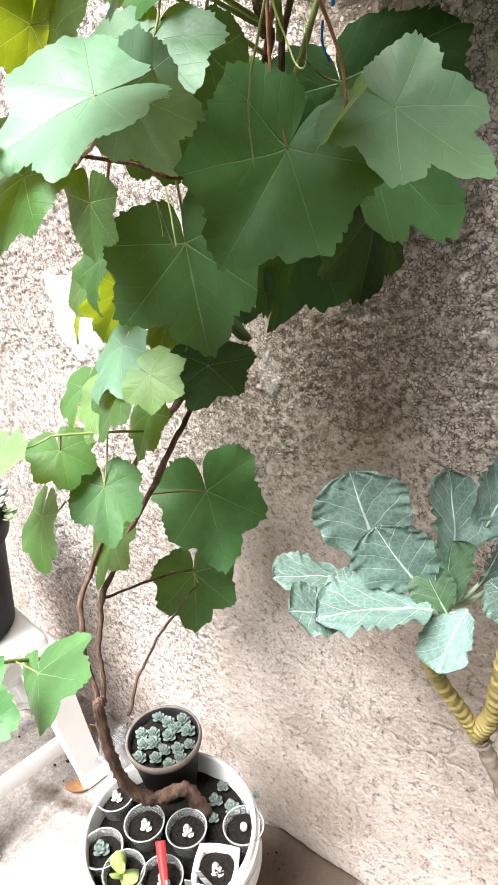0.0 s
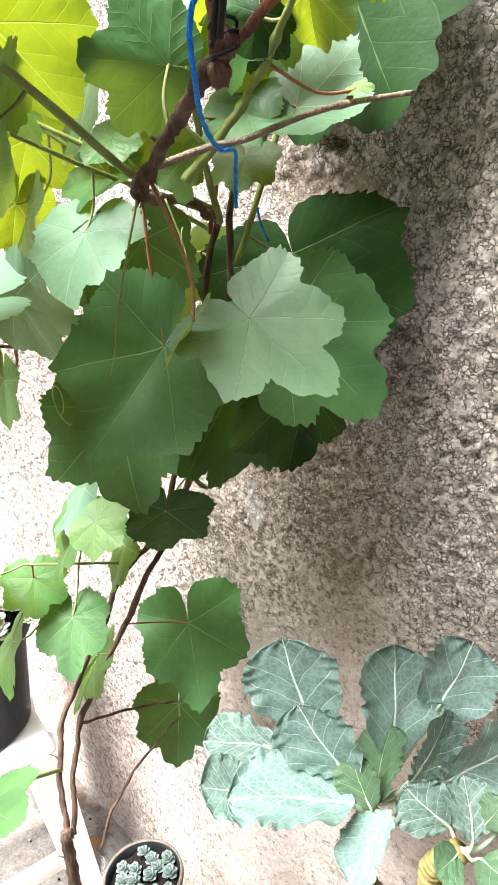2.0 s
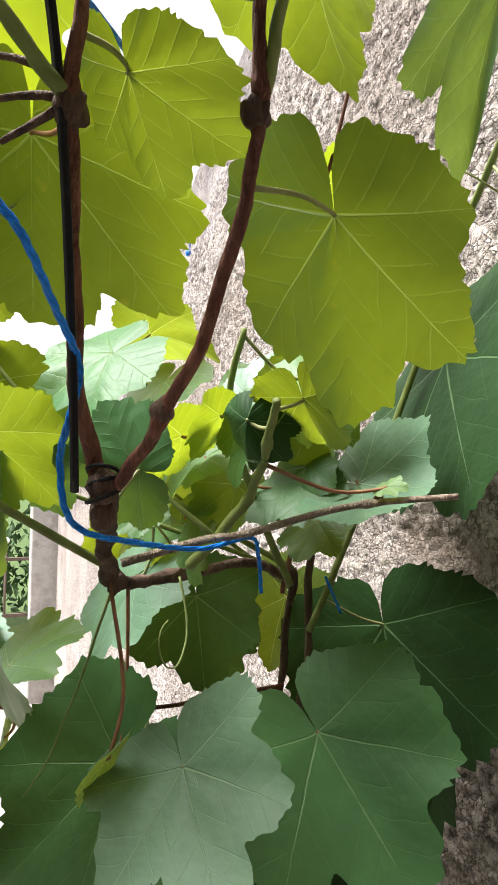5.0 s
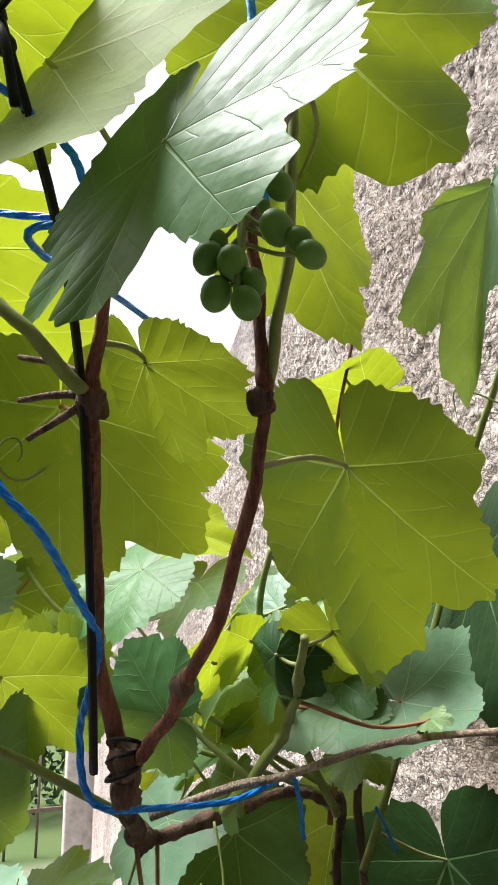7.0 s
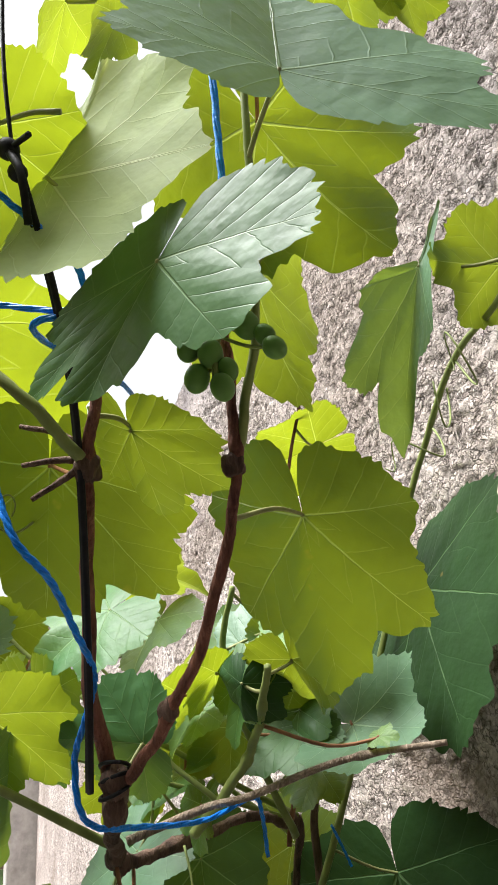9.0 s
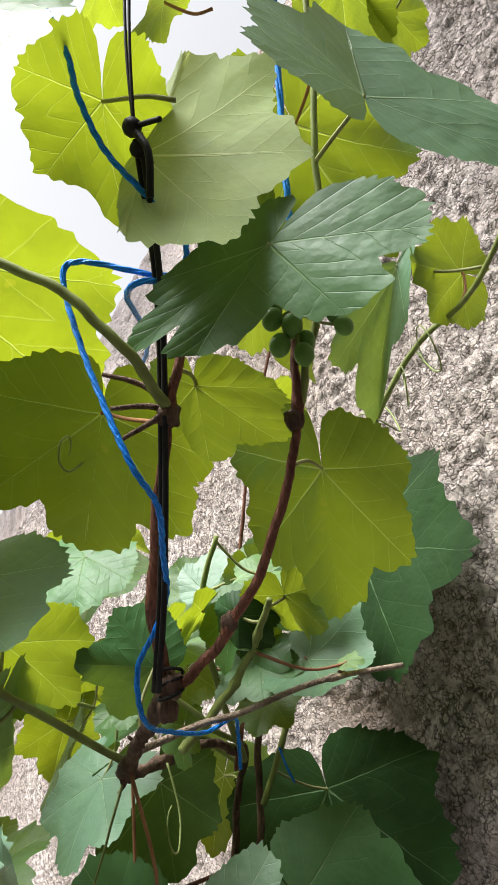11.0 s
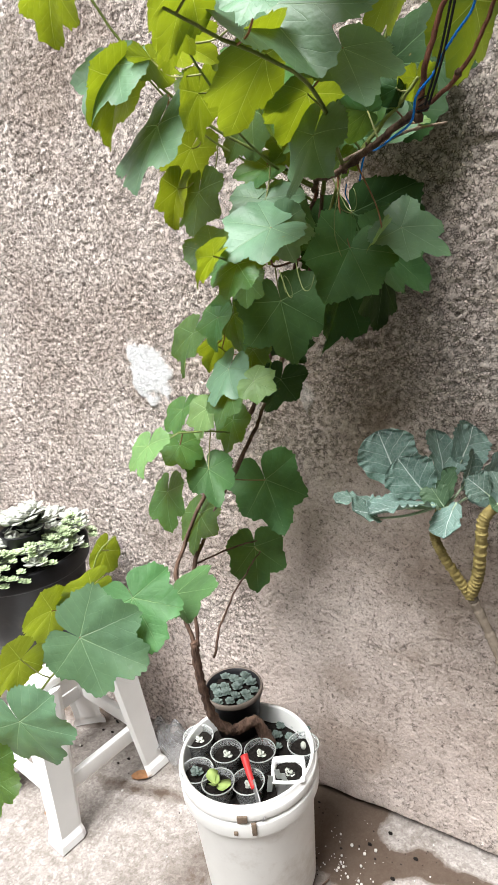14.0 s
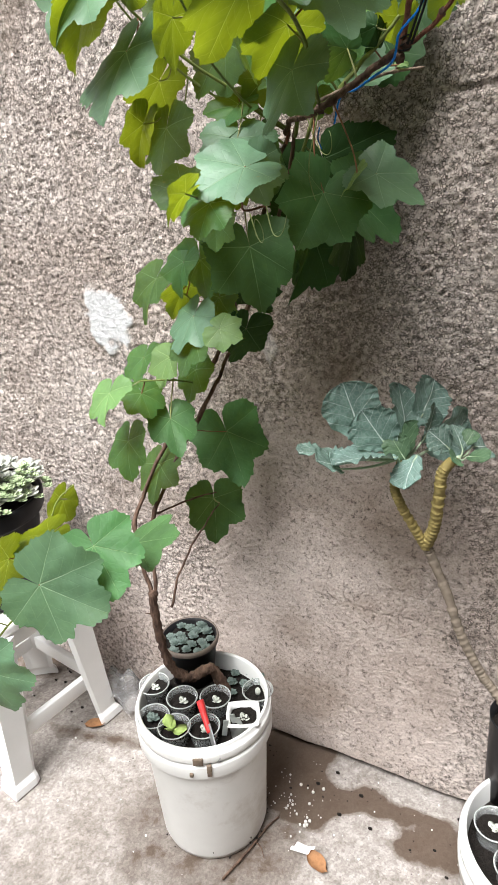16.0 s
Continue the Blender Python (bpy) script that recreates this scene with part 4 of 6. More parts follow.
vine_leaf((-0.027, -0.392, 0.884), (-0.04, -0.63, -0.77), (-0.99, -0.10, 0.12), 0.092)
vine_leaf((0.010, -0.642, 0.821), (-0.22, -0.84, -0.50), (-0.95, 0.07, 0.30), 0.114)
vine_leaf((0.532, -0.578, 1.806), (-0.63, 0.21, -0.75), (-0.75, -0.43, 0.51), 0.120)
vine_leaf((0.537, -0.596, 1.638), (-0.81, -0.56, -0.16), (0.33, -0.66, 0.67), 0.056, PALE)
vine_leaf((0.465, -0.467, 1.620), (-0.73, 0.10, -0.67), (-0.68, -0.07, 0.73), 0.148)
vine_leaf((0.465, -0.376, 1.589), (-0.72, 0.14, -0.68), (-0.64, 0.27, 0.72), 0.106)
vine_leaf((0.433, -0.573, 1.652), (-0.53, 0.09, -0.84), (-0.83, -0.23, 0.50), 0.086)
vine_leaf((0.229, -0.371, 1.591), (-0.21, -0.58, -0.78), (-0.27, -0.73, 0.62), 0.162, PALE)
vine_leaf((0.206, -0.406, 1.666), (-0.37, -0.65, -0.66), (0.06, -0.73, 0.68), 0.131, PALE)
vine_leaf((0.169, -0.219, 1.572), (-0.70, -0.02, -0.72), (-0.71, 0.17, 0.68), 0.114)
vine_leaf((0.474, -0.387, 1.542), (-0.32, -0.32, -0.89), (-0.43, -0.79, 0.44), 0.119, PALE)
vine_leaf((0.189, -0.241, 1.504), (-0.05, -0.39, -0.92), (-0.34, -0.86, 0.38), 0.115)
vine_leaf((0.411, -0.398, 1.443), (-0.60, -0.75, -0.28), (0.23, -0.49, 0.84), 0.114, PALE)
vine_leaf((0.399, -0.361, 1.445), (0.20, 0.21, -0.96), (0.18, -0.97, -0.17), 0.087, PALE)
vine_leaf((0.366, -0.468, 1.418), (-0.39, -0.71, -0.58), (-0.78, -0.07, 0.62), 0.069)
vine_leaf((0.378, -0.434, 1.404), (-0.09, -0.61, -0.79), (-0.01, -0.79, 0.61), 0.078)
vine_leaf((0.323, -0.259, 1.480), (0.15, -0.64, -0.75), (0.28, -0.70, 0.65), 0.113, PALE)
vine_leaf((0.286, -0.353, 1.414), (0.27, 0.75, 0.61), (0.15, -0.65, 0.74), 0.104)
vine_leaf((0.657, -0.256, 1.884), (-0.26, 0.74, -0.62), (-0.91, 0.02, 0.40), 0.153)
vine_leaf((0.615, -0.247, 1.818), (-0.49, 0.32, -0.81), (-0.79, -0.55, 0.26), 0.131)
vine_leaf((0.382, -0.343, 1.596), (0.09, 0.25, -0.96), (-0.71, -0.66, -0.24), 0.097)
blade((0.606, -0.122, 1.850), (-0.046, -0.006, -0.111), (-0.042, -0.045, -0.079), (0.002, -0.016, -0.050), PALE, cut=0.08, back=0.1, wide=0.7)
vine_leaf((0.630, -0.076, 1.842), (-0.15, -0.99, -0.04), (-0.95, 0.13, 0.27), 0.086)
vine_leaf((0.164, -0.218, 1.722), (0.30, 0.95, -0.11), (-0.39, 0.23, 0.89), 0.117)
vine_leaf((0.209, -0.211, 1.664), (0.47, -0.58, -0.67), (0.36, -0.56, 0.74), 0.108)
vine_leaf((0.364, -0.287, 1.659), (-0.12, -0.85, -0.52), (0.55, -0.49, 0.67), 0.109)
vine_leaf((0.598, -0.354, 2.015), (-0.95, -0.11, -0.28), (-0.05, -0.87, 0.49), 0.083)
vine_leaf((0.624, -0.325, 1.980), (-0.91, -0.27, -0.31), (-0.01, -0.73, 0.68), 0.063)
vine_leaf((0.640, -0.174, 2.077), (-0.63, 0.77, -0.10), (0.37, 0.41, 0.83), 0.105)
vine_leaf((0.647, -0.123, 2.067), (-0.26, 0.29, -0.92), (-0.96, 0.04, 0.28), 0.067)
vine_leaf((0.406, -0.106, 1.795), (-0.58, -0.76, -0.28), (-0.47, 0.04, 0.88), 0.103)
vine_leaf((0.675, -0.389, 1.823), (-0.54, 0.26, -0.80), (-0.82, -0.38, 0.43), 0.091)
vine_leaf((0.337, -0.356, 1.377), (-0.04, -0.14, -0.99), (-0.10, -0.98, 0.15), 0.067)
vine_leaf((0.495, -0.220, 1.601), (-0.06, -0.49, -0.87), (0.23, -0.86, 0.46), 0.066)
vine_leaf((0.440, -0.164, 1.631), (0.06, 0.47, -0.88), (-0.88, -0.39, -0.28), 0.085)
vine_leaf((0.476, -0.182, 1.629), (-0.45, -0.84, -0.31), (0.51, -0.53, 0.68), 0.048, YOUNG)
vine_leaf((0.466, -0.234, 1.604), (-0.49, -0.47, -0.73), (-0.58, -0.45, 0.68), 0.056)
vine_leaf((0.413, -0.228, 1.580), (-0.19, -0.82, -0.54), (0.44, -0.56, 0.70), 0.057, YOUNG)
vine_leaf((0.444, -0.253, 1.592), (-0.43, -0.57, -0.70), (-0.55, -0.46, 0.70), 0.073)
vine_leaf((0.420, -0.154, 1.574), (-0.34, -0.64, -0.69), (0.28, -0.77, 0.58), 0.069, droop=0.7)
vine_leaf((0.523, -0.237, 1.596), (-0.25, -0.15, -0.95), (0.70, -0.60, 0.38), 0.046, OLD_SHADED, droop=1.2, fold=-0.5, wave=0.3)
vine_leaf((0.541, -0.212, 1.607), (-0.30, 0.45, -0.80), (0.50, -0.75, 0.30), 0.060, wave=0.4)
vine_leaf((0.442, -0.241, 1.524), (0.12, -0.29, -0.95), (0.23, -0.92, 0.31), 0.044)
vine_leaf((0.386, -0.127, 1.532), (0.31, -0.63, -0.71), (0.38, -0.61, 0.70), 0.064)
vine_leaf((0.398, -0.268, 1.544), (0.02, -0.82, -0.57), (0.41, -0.52, 0.75), 0.048)
vine_leaf((0.287, -0.209, 1.608), (-0.65, -0.24, -0.72), (-0.22, -0.85, 0.48), 0.134)
vine_leaf((0.136, -0.227, 1.514), (-0.34, -0.21, -0.92), (-0.94, -0.04, 0.35), 0.100)
vine_leaf((0.190, -0.389, 1.652), (-0.58, 0.02, -0.81), (-0.80, -0.19, 0.57), 0.144)
vine_leaf((0.307, -0.218, 1.527), (-0.92, -0.39, -0.09), (0.17, -0.59, 0.79), 0.085)
vine_leaf((0.474, -0.605, 1.663), (-0.61, 0.01, -0.79), (-0.79, -0.00, 0.61), 0.109)
vine_leaf((0.179, -0.396, 1.823), (0.18, 0.98, 0.10), (-0.06, -0.09, 0.99), 0.133)
vine_leaf((0.194, -0.318, 1.819), (-0.39, -0.77, -0.50), (0.25, -0.61, 0.75), 0.111)
vine_leaf((0.121, -0.447, 1.843), (0.09, 0.41, -0.91), (0.12, -0.91, -0.40), 0.105)
vine_leaf((0.126, -0.422, 1.787), (-0.41, -0.01, -0.91), (-0.87, -0.31, 0.40), 0.133)
vine_leaf((0.273, -0.420, 1.658), (-0.10, 0.81, -0.57), (0.16, 0.58, 0.80), 0.072)
vine_leaf((0.332, -0.410, 1.610), (-0.30, 0.14, -0.94), (-0.95, -0.05, 0.30), 0.091)
vine_leaf((0.224, -0.232, 1.305), (0.07, -0.00, -1.00), (-0.18, -0.98, -0.01), 0.107)
vine_leaf((0.197, -0.242, 1.302), (-0.25, -0.43, -0.87), (-0.31, -0.82, 0.49), 0.086)
vine_leaf((0.230, -0.192, 1.235), (-0.05, -0.42, -0.91), (-0.29, -0.86, 0.41), 0.092)
vine_leaf((0.278, -0.171, 1.266), (0.30, 0.15, -0.94), (-0.16, -0.97, -0.20), 0.113, OLD_SHADED)
vine_leaf((0.134, -0.226, 1.129), (-0.18, -0.65, -0.74), (-0.25, -0.69, 0.67), 0.091, YOUNG)
vine_leaf((0.152, -0.172, 1.091), (-0.10, -0.45, -0.89), (-0.32, -0.83, 0.46), 0.102)
vine_leaf((0.702, -0.470, 1.806), (0.12, 0.00, -0.99), (-0.72, 0.45, 0.30), 0.105, reach=0.16)
blade((0.160, -0.093, 0.934), (0.062, -0.038, -0.099), (-0.021, -0.069, -0.057), (0.072, 0.019, -0.049), GREEN)
blade((0.120, -0.103, 0.773), (0.021, -0.031, -0.090), (-0.016, -0.072, -0.035), (0.061, 0.019, -0.047), GREEN)
blade((0.142, -0.255, 1.020), (0.037, -0.035, -0.057), (-0.008, -0.048, -0.022), (0.049, 0.016, -0.016), GREEN)
blade((0.373, -0.060, 1.445), (0.050, 0.0, -0.145), (-0.075, -0.055, -0.055), (0.137, 0.012, -0.045), OLD_SHADED, cut=0.02, back=0.55)
blade((0.458, -0.163, 1.399), (0.073, 0.029, -0.072), (0.059, -0.045, -0.058), (0.061, 0.058, -0.017), GREEN)
blade((0.472, -0.295, 1.405), (-0.013, -0.065, -0.069), (-0.029, -0.067, -0.001), (0.057, -0.023, -0.046), GREEN, cut=0.0)
blade((0.538, -0.275, 1.424), (0.066, 0.000, -0.039), (0.021, -0.045, -0.035), (0.046, 0.033, 0.009), PALE, cut=0.13)
blade((0.332, -0.256, 1.329), (0.025, -0.014, -0.094), (-0.023, -0.053, -0.062), (0.062, 0.013, -0.047), GREEN)
blade((0.340, -0.213, 1.471), (0.014, 0.004, -0.073), (-0.020, -0.052, -0.033), (0.012, 0.049, -0.037), GREEN)
blade((0.401, -0.167, 1.344), (-0.041, 0.009, -0.126), (-0.001, -0.078, -0.046), (0.007, 0.031, -0.098), OLD_SHADED)
blade((0.455, -0.136, 1.345), (-0.003, -0.025, -0.083), (0.002, -0.073, -0.050), (0.007, 0.042, -0.059), OLD_SHADED)
blade((0.274, -0.182, 1.180), (-0.030, 0.002, -0.071), (-0.026, -0.031, -0.032), (0.020, 0.043, -0.021), OLD_SHADED)
blade((0.621, -0.235, 1.672), (-0.028, 0.025, -0.084), (-0.055, -0.011, -0.047), (-0.006, 0.058, -0.061), LEAF, cut=0.07, wide=0.80)
blade((0.629, -0.322, 1.708), (-0.024, 0.019, -0.033), (-0.032, -0.008, -0.006), (0.029, 0.031, -0.024), LEAF)
blade((0.576, -0.353, 1.707), (-0.036, 0.003, -0.073), (-0.043, -0.043, -0.045), (-0.037, 0.048, -0.061), LEAF, cut=0.09)
blade((0.532, -0.419, 1.618), (0.043, -0.043, -0.061), (0.001, -0.047, -0.034), (0.059, 0.010, -0.034), PALE)
blade((0.451, -0.461, 1.674), (0.087, -0.031, -0.075), (0.057, -0.084, -0.056), (0.119, -0.016, -0.040), PALE)
blade((0.711, -0.328, 1.742), (-0.034, -0.022, -0.040), (-0.054, -0.037, -0.030), (0.066, 0.035, -0.012), GREEN, cut=0.14, wide=0.90, back=1.1)
blade((0.663, -0.364, 1.812), (0.056, 0.055, -0.025), (0.020, 0.049, 0.056), (0.049, 0.030, -0.062), DOWNY, cut=0.0, curl=0.25, back=0.25)
blade((0.578, -0.462, 1.777), (-0.078, 0.026, -0.087), (-0.007, -0.077, -0.080), (-0.081, 0.134, -0.032), LEAF, cut=0.06)
blade((0.446, -0.125, 1.562), (0.062, 0.024, -0.007), (0.042, 0.031, 0.028), (0.055, -0.022, -0.021), PALE, cut=0.0)
blade((0.505, -0.292, 1.568), (-0.028, -0.037, 0.007), (-0.046, -0.013, -0.027), (-0.020, -0.018, 0.036), GREEN)
blade((0.441, -0.045, 1.659), (0.072, -0.044, -0.111), (-0.045, -0.034, -0.118), (0.117, -0.026, -0.043), OLD_SHADED)
blade((0.739, -0.284, 1.820), (-0.008, 0.004, 0.057), (0.001, -0.066, 0.010), (0.040, 0.062, -0.045), PALE)
blade((0.524, -0.309, 1.427), (-0.020, -0.013, -0.028), (-0.015, -0.003, -0.014), (-0.008, -0.014, -0.018), YOUNG, cut=0.0)
vine_leaf((0.529, -0.154, 1.560), (0.75, 0.55, 0.15), (0.20, -0.50, 0.80), 0.020, YOUNG)
# small leaves crowded round the old wood
blade((0.446, -0.145, 1.632), (-0.020, -0.029, -0.056), (-0.045, -0.031, -0.016), (0.015, 0.005, -0.043), LEAF, wave=0.3)
blade((0.386, -0.185, 1.624), (0.023, 0.033, 0.029), (0.043, -0.002, -0.012), (-0.022, 0.004, 0.036), PALE)
blade((0.347, -0.176, 1.630), (-0.016, -0.043, -0.047), (-0.034, -0.028, 0.006), (0.019, -0.013, -0.053), LEAF)
blade((0.423, -0.157, 1.565), (-0.005, -0.043, -0.031), (-0.031, -0.024, -0.001), (0.026, -0.019, -0.029), GREEN)
blade((0.328, -0.176, 1.561), (-0.015, -0.039, -0.032), (-0.034, -0.029, 0.006), (0.019, -0.012, -0.041), LEAF)
blade((0.239, -0.091, 1.448), (-0.006, -0.023, -0.077), (-0.033, -0.030, -0.023), (0.027, 0.006, -0.049), LEAF)
blade((0.210, -0.165, 1.417), (0.013, 0.025, -0.057), (-0.005, -0.017, -0.045), (0.020, 0.047, -0.017), GREEN)


# ---- strings ----
rope = thing("blue_string", "bright blue braided plastic string wound round the canes", "string")


def braid(points, r=0.0014):
    line = spline(points, 8)
    for k in range(3):
        out = []
        up = Vector((0.2, 0.3, 0.9)).normalized()
        for i, p in enumerate(line):
            d = (line[min(i + 1, len(line) - 1)] - line[max(i - 1, 0)]).normalized()
            s = d.cross(up).normalized()
            u = s.cross(d)
            a = i * 0.9 + k * 2 * math.pi / 3
            out.append(p + (s * math.cos(a) + u * math.sin(a)) * r * 0.55)
        v, f = tube(out, r * 0.62, 6)
        mesh_object("strand", v, f, ROPE, rope)


braid([(0.70, -0.46, 1.90), (0.690, -0.415, 1.835), (0.684, -0.404, 1.811), (0.678, -0.389, 1.792), (0.678, -0.368, 1.774), (0.680, -0.352, 1.755), (0.663, -0.352, 1.747), (0.643, -0.388, 1.756), (0.634, -0.394, 1.750), (0.640, -0.388, 1.715), (0.650, -0.380, 1.68), (0.657, -0.371, 1.652), (0.651, -0.357, 1.637), (0.630, -0.345, 1.620), (0.612, -0.335, 1.604), (0.602, -0.337, 1.587), (0.584, -0.339, 1.569), (0.575, -0.332, 1.544), (0.54, -0.30, 1.533), (0.500, -0.255, 1.525), (0.470, -0.215, 1.528), (0.458, -0.205, 1.515), (0.450, -0.20, 1.49)])
braid([(0.663, -0.345, 1.747), (0.645, -0.366, 1.744), (0.525, -0.30, 1.776), (0.207, -0.20, 1.852), (-0.12, -0.10, 1.945), (-0.455, -0.012, 2.045)], 0.0015)
braid([(0.705, -0.30, 1.96), (0.688, -0.292, 1.86), (0.680, -0.288, 1.80), (0.676, -0.285, 1.74)], 0.0018)
braid([(0.395, -0.125, 1.49), (0.388, -0.115, 1.475), (0.392, -0.11, 1.46)], 0.0011)
bm = bmesh.new()
bmesh.ops.create_icosphere(bm, subdivisions=2, radius=0.007, matrix=Matrix.Translation((-0.455, -0.014, 2.045)) @ Matrix.Diagonal((1.6, 0.8, 0.8, 1)))
part("knot", bm, ROPE, rope, "knot of blue string on a nail in the wall")

tie = thing("black_twine", "thin doubled black twine tied with a knot", "twine")
for dx in (0.0, 0.0045):
    stem("strand", [(0.686 + dx, -0.378, 1.797), (0.660 + dx, -0.358, 1.745), (0.636 + dx, -0.346, 1.692), (0.612 + dx, -0.338, 1.61), (0.592 + dx, -0.334, 1.558)], 0.0016, CORD, tie, 6, 6)
    stem("upper_strand", [(0.687, -0.379, 1.797), (0.696 + dx, -0.386, 1.85), (0.710 + 2 * dx, -0.39, 1.95), (0.722 + 3 * dx, -0.395, 2.1)], 0.0008, CORD, tie, 6, 6)
bm = bmesh.new()
bmesh.ops.create_icosphere(bm, subdivisions=2, radius=0.0046, matrix=Matrix.Translation((0.689, -0.381, 1.800)))
bmesh.ops.create_icosphere(bm, subdivisions=2, radius=0.004, matrix=Matrix.Translation((0.686, -0.377, 1.792)))
part("knot", bm, CORD, tie)
for k in range(3):
    ring = [Vector((0.586 + 0.0066 * math.cos(q * 0.6), -0.322 + 0.0066 * math.sin(q * 0.6), 1.556 + 0.005 * k + 0.0025 * math.sin(q * 0.6 + k))) for q in range(12)]
    v, f = tube(ring, 0.0009, 6)
    mesh_object("wrap", v, f, CORD, tie)
stem("loose_end", [(0.689, -0.381, 1.80), (0.698, -0.376, 1.798), (0.703, -0.374, 1.796)], 0.0013, CORD, tie, 4, 6)
stem("loose_end", [(0.690, -0.381, 1.798), (0.694, -0.376, 1.785), (0.686, -0.372, 1.768)], 0.0018, CORD, tie, 4, 6)


# ---- succulents, cups and pots ----
def rosette(at, r, mat, parent, seed, petals=14, lift=0.5, name="succulent"):
    """A rosette of thick pointed leaves round a short core; the smallest sprigs stay one mesh."""
    rng = random.Random(seed)
    vs, fs = [], []
    for i in range(petals):
        ring = i / petals
        a = i * 2.39996 + rng.random() * 0.2
        ln = r * (1.0 - 0.62 * ring)
        el = lift * (0.15 + 1.15 * ring)
        m = Matrix.Translation(at) @ pose(0, 0, 0, 0, 0, math.degrees(a)) @ pose(0, 0, 0, 0, -math.degrees(el), 0)
        w, th = ln * 0.46, ln * 0.16
        prof = ((0.05, 0.35, 0.5), (0.4, 0.85, 1.0), (0.72, 1.0, 0.9), (0.92, 0.6, 0.5), (1.06, 0.04, 0.08))
        b = len(vs)
        for x, ww, tt in prof:
            for y, z in ((-ww, 0.15), (0, -tt), (ww, 0.15), (0, tt * 0.35)):
                vs.append(m @ Vector((x * ln, y * w, z * th + 0.12 * ln * x * x)))
        for k in range(len(prof) - 1):
            for q in range(4):
                p = (q + 1) % 4
                fs.append((b + k * 4 + q, b + k * 4 + p, b + k * 4 + 4 + p, b + k * 4 + 4 + q))
    if name == "sedum_sprig":
        return mesh_object(name, vs, fs, mat, parent)
    o, h = Vector(at), r * 0.10
    core = [o + Vector(d) * h for d in ((1, 0, 0), (0, 1, 0), (-1, 0, 0), (0, -1, 0), (0, 0, 1.6), (0, 0, -1.6))]
    root = mesh_object(name, core, [(0, 1, 4), (1, 2, 4), (2, 3, 4), (3, 0, 4), (1, 0, 5), (2, 1, 5), (3, 2, 5), (0, 3, 5)], mat, parent)
    for i in range(petals):
        mesh_object("leaf", vs[i * 20:i * 20 + 20], fs[:16], mat, root)
    return root


def soil(cx, cy, z, r, parent, seed):
    n, rings = 36, 9
    rng = random.Random(seed)
    vs, fs = [(cx, cy, z)], []
    for k in range(1, rings + 1):
        for s in range(n):
            a = 2 * math.pi * s / n
            rr = r * k / rings
            vs.append((cx + rr * math.cos(a), cy + rr * math.sin(a), z + (rng.random() - 0.5) * min(0.006, r * 0.1)))
    for s in range(n):
        fs.append((0, 1 + s, 1 + (s + 1) % n))
    for k in range(rings - 1):
        for s in range(n):
            q = (s + 1) % n
            fs.append((1 + k * n + s, 1 + (k + 1) * n + s, 1 + (k + 1) * n + q, 1 + k * n + q))
    return mesh_object("soil", vs, fs, SOIL, parent, "dark potting soil")


def cup(at, seed, plant, square=False, r=0.033, h=0.07):
    x, y, z = at
    if square:
        c = thing("square_pot", "small square white plastic pot with a seedling", "plant pot")
        bm = bmesh.new()
        rings = ((0.026, z - h), (0.031, z - 0.004), (0.036, z - 0.003), (0.036, z + 0.002), (0.030, z + 0.002), (0.028, z - 0.010))
        prev = None
        for rr, zz in rings:
            loop = []
            for k in range(24):
                a = 2 * math.pi * k / 24 + 0.5
                s = rr / max(abs(math.cos(a - 0.5)), abs(math.sin(a - 0.5))) ** 0.75
                loop.append(bm.verts.new((x + s * math.cos(a), y + s * math.sin(a), zz)))
            if prev:
                for k in range(24):
                    bm.faces.new((prev[k], prev[(k + 1) % 24], loop[(k + 1) % 24], loop[k]))
            prev = loop
        part("body", bm, STOOLW, c)
        soil(x, y, z - 0.010, 0.031, c, seed)
    else:
        c = thing("plastic_cup", "clear plastic cup of dark soil with a seedling succulent", "cup", "seedling cups in the bucket")
        v, f = lathe(((r * 0.72, z - h), (r * 0.95, z - 0.008), (r, z - 0.003), (r * 1.05, z), (r * 1.05, z + 0.002), (r * 0.97, z + 0.001), (r * 0.92, z - 0.008), (r * 0.70, z - h + 0.002)), 30, x, y)
        mesh_object("body", v, f, CUP, c)
        v, f = lathe(((r * 1.045, z - 0.001), (r * 1.075, z + 0.0005), (r * 1.05, z + 0.0025), (r * 1.0, z + 0.001), (r * 1.045, z - 0.001)), 30, x, y)
        mesh_object("rim", v, f, LABELP, c, "milky rolled rim")
        v, f = lathe(((r * 0.60, z - h + 0.003), (r * 0.88, z - 0.014), (r * 0.8, z - 0.013)), 24, x, y)
        mesh_object("soil_ball", v, f, SOIL, c)
        soil(x, y, z - 0.013, r * 0.88, c, seed)
    if plant == "pale":
        rosette((x, y, z - 0.012), 0.014, SUCCW, c, seed, 7, 0.7)
    elif plant == "blue":
        rosette((x - 0.004, y, z - 0.008), 0.017, SUCC, c, seed, 12, 0.7)
    elif plant == "green":
        rosette((x - 0.004, y - 0.004, z - 0.004), 0.036, YOUNG_S, c, seed, 4, 0.9)
    elif plant == "stone":
        bm = bmesh.new()
        bmesh.ops.create_icosphere(bm, subdivisions=2, radius=0.008, matrix=Matrix.Translation((x, y, z - 0.004)) @ Matrix.Diagonal((0.8, 0.8, 1.3, 1)))
        part("bud", bm, SUCCW, c)
    return c


YOUNG_S = simple("seedling_green", (0.34, 0.45, 0.14), 0.5, 0.25, 70, relief=0.1)

bucket = thing("bucket", "white plastic bucket with stained base filled with soil", "bucket")
BX, BY = 0.156, -0.273
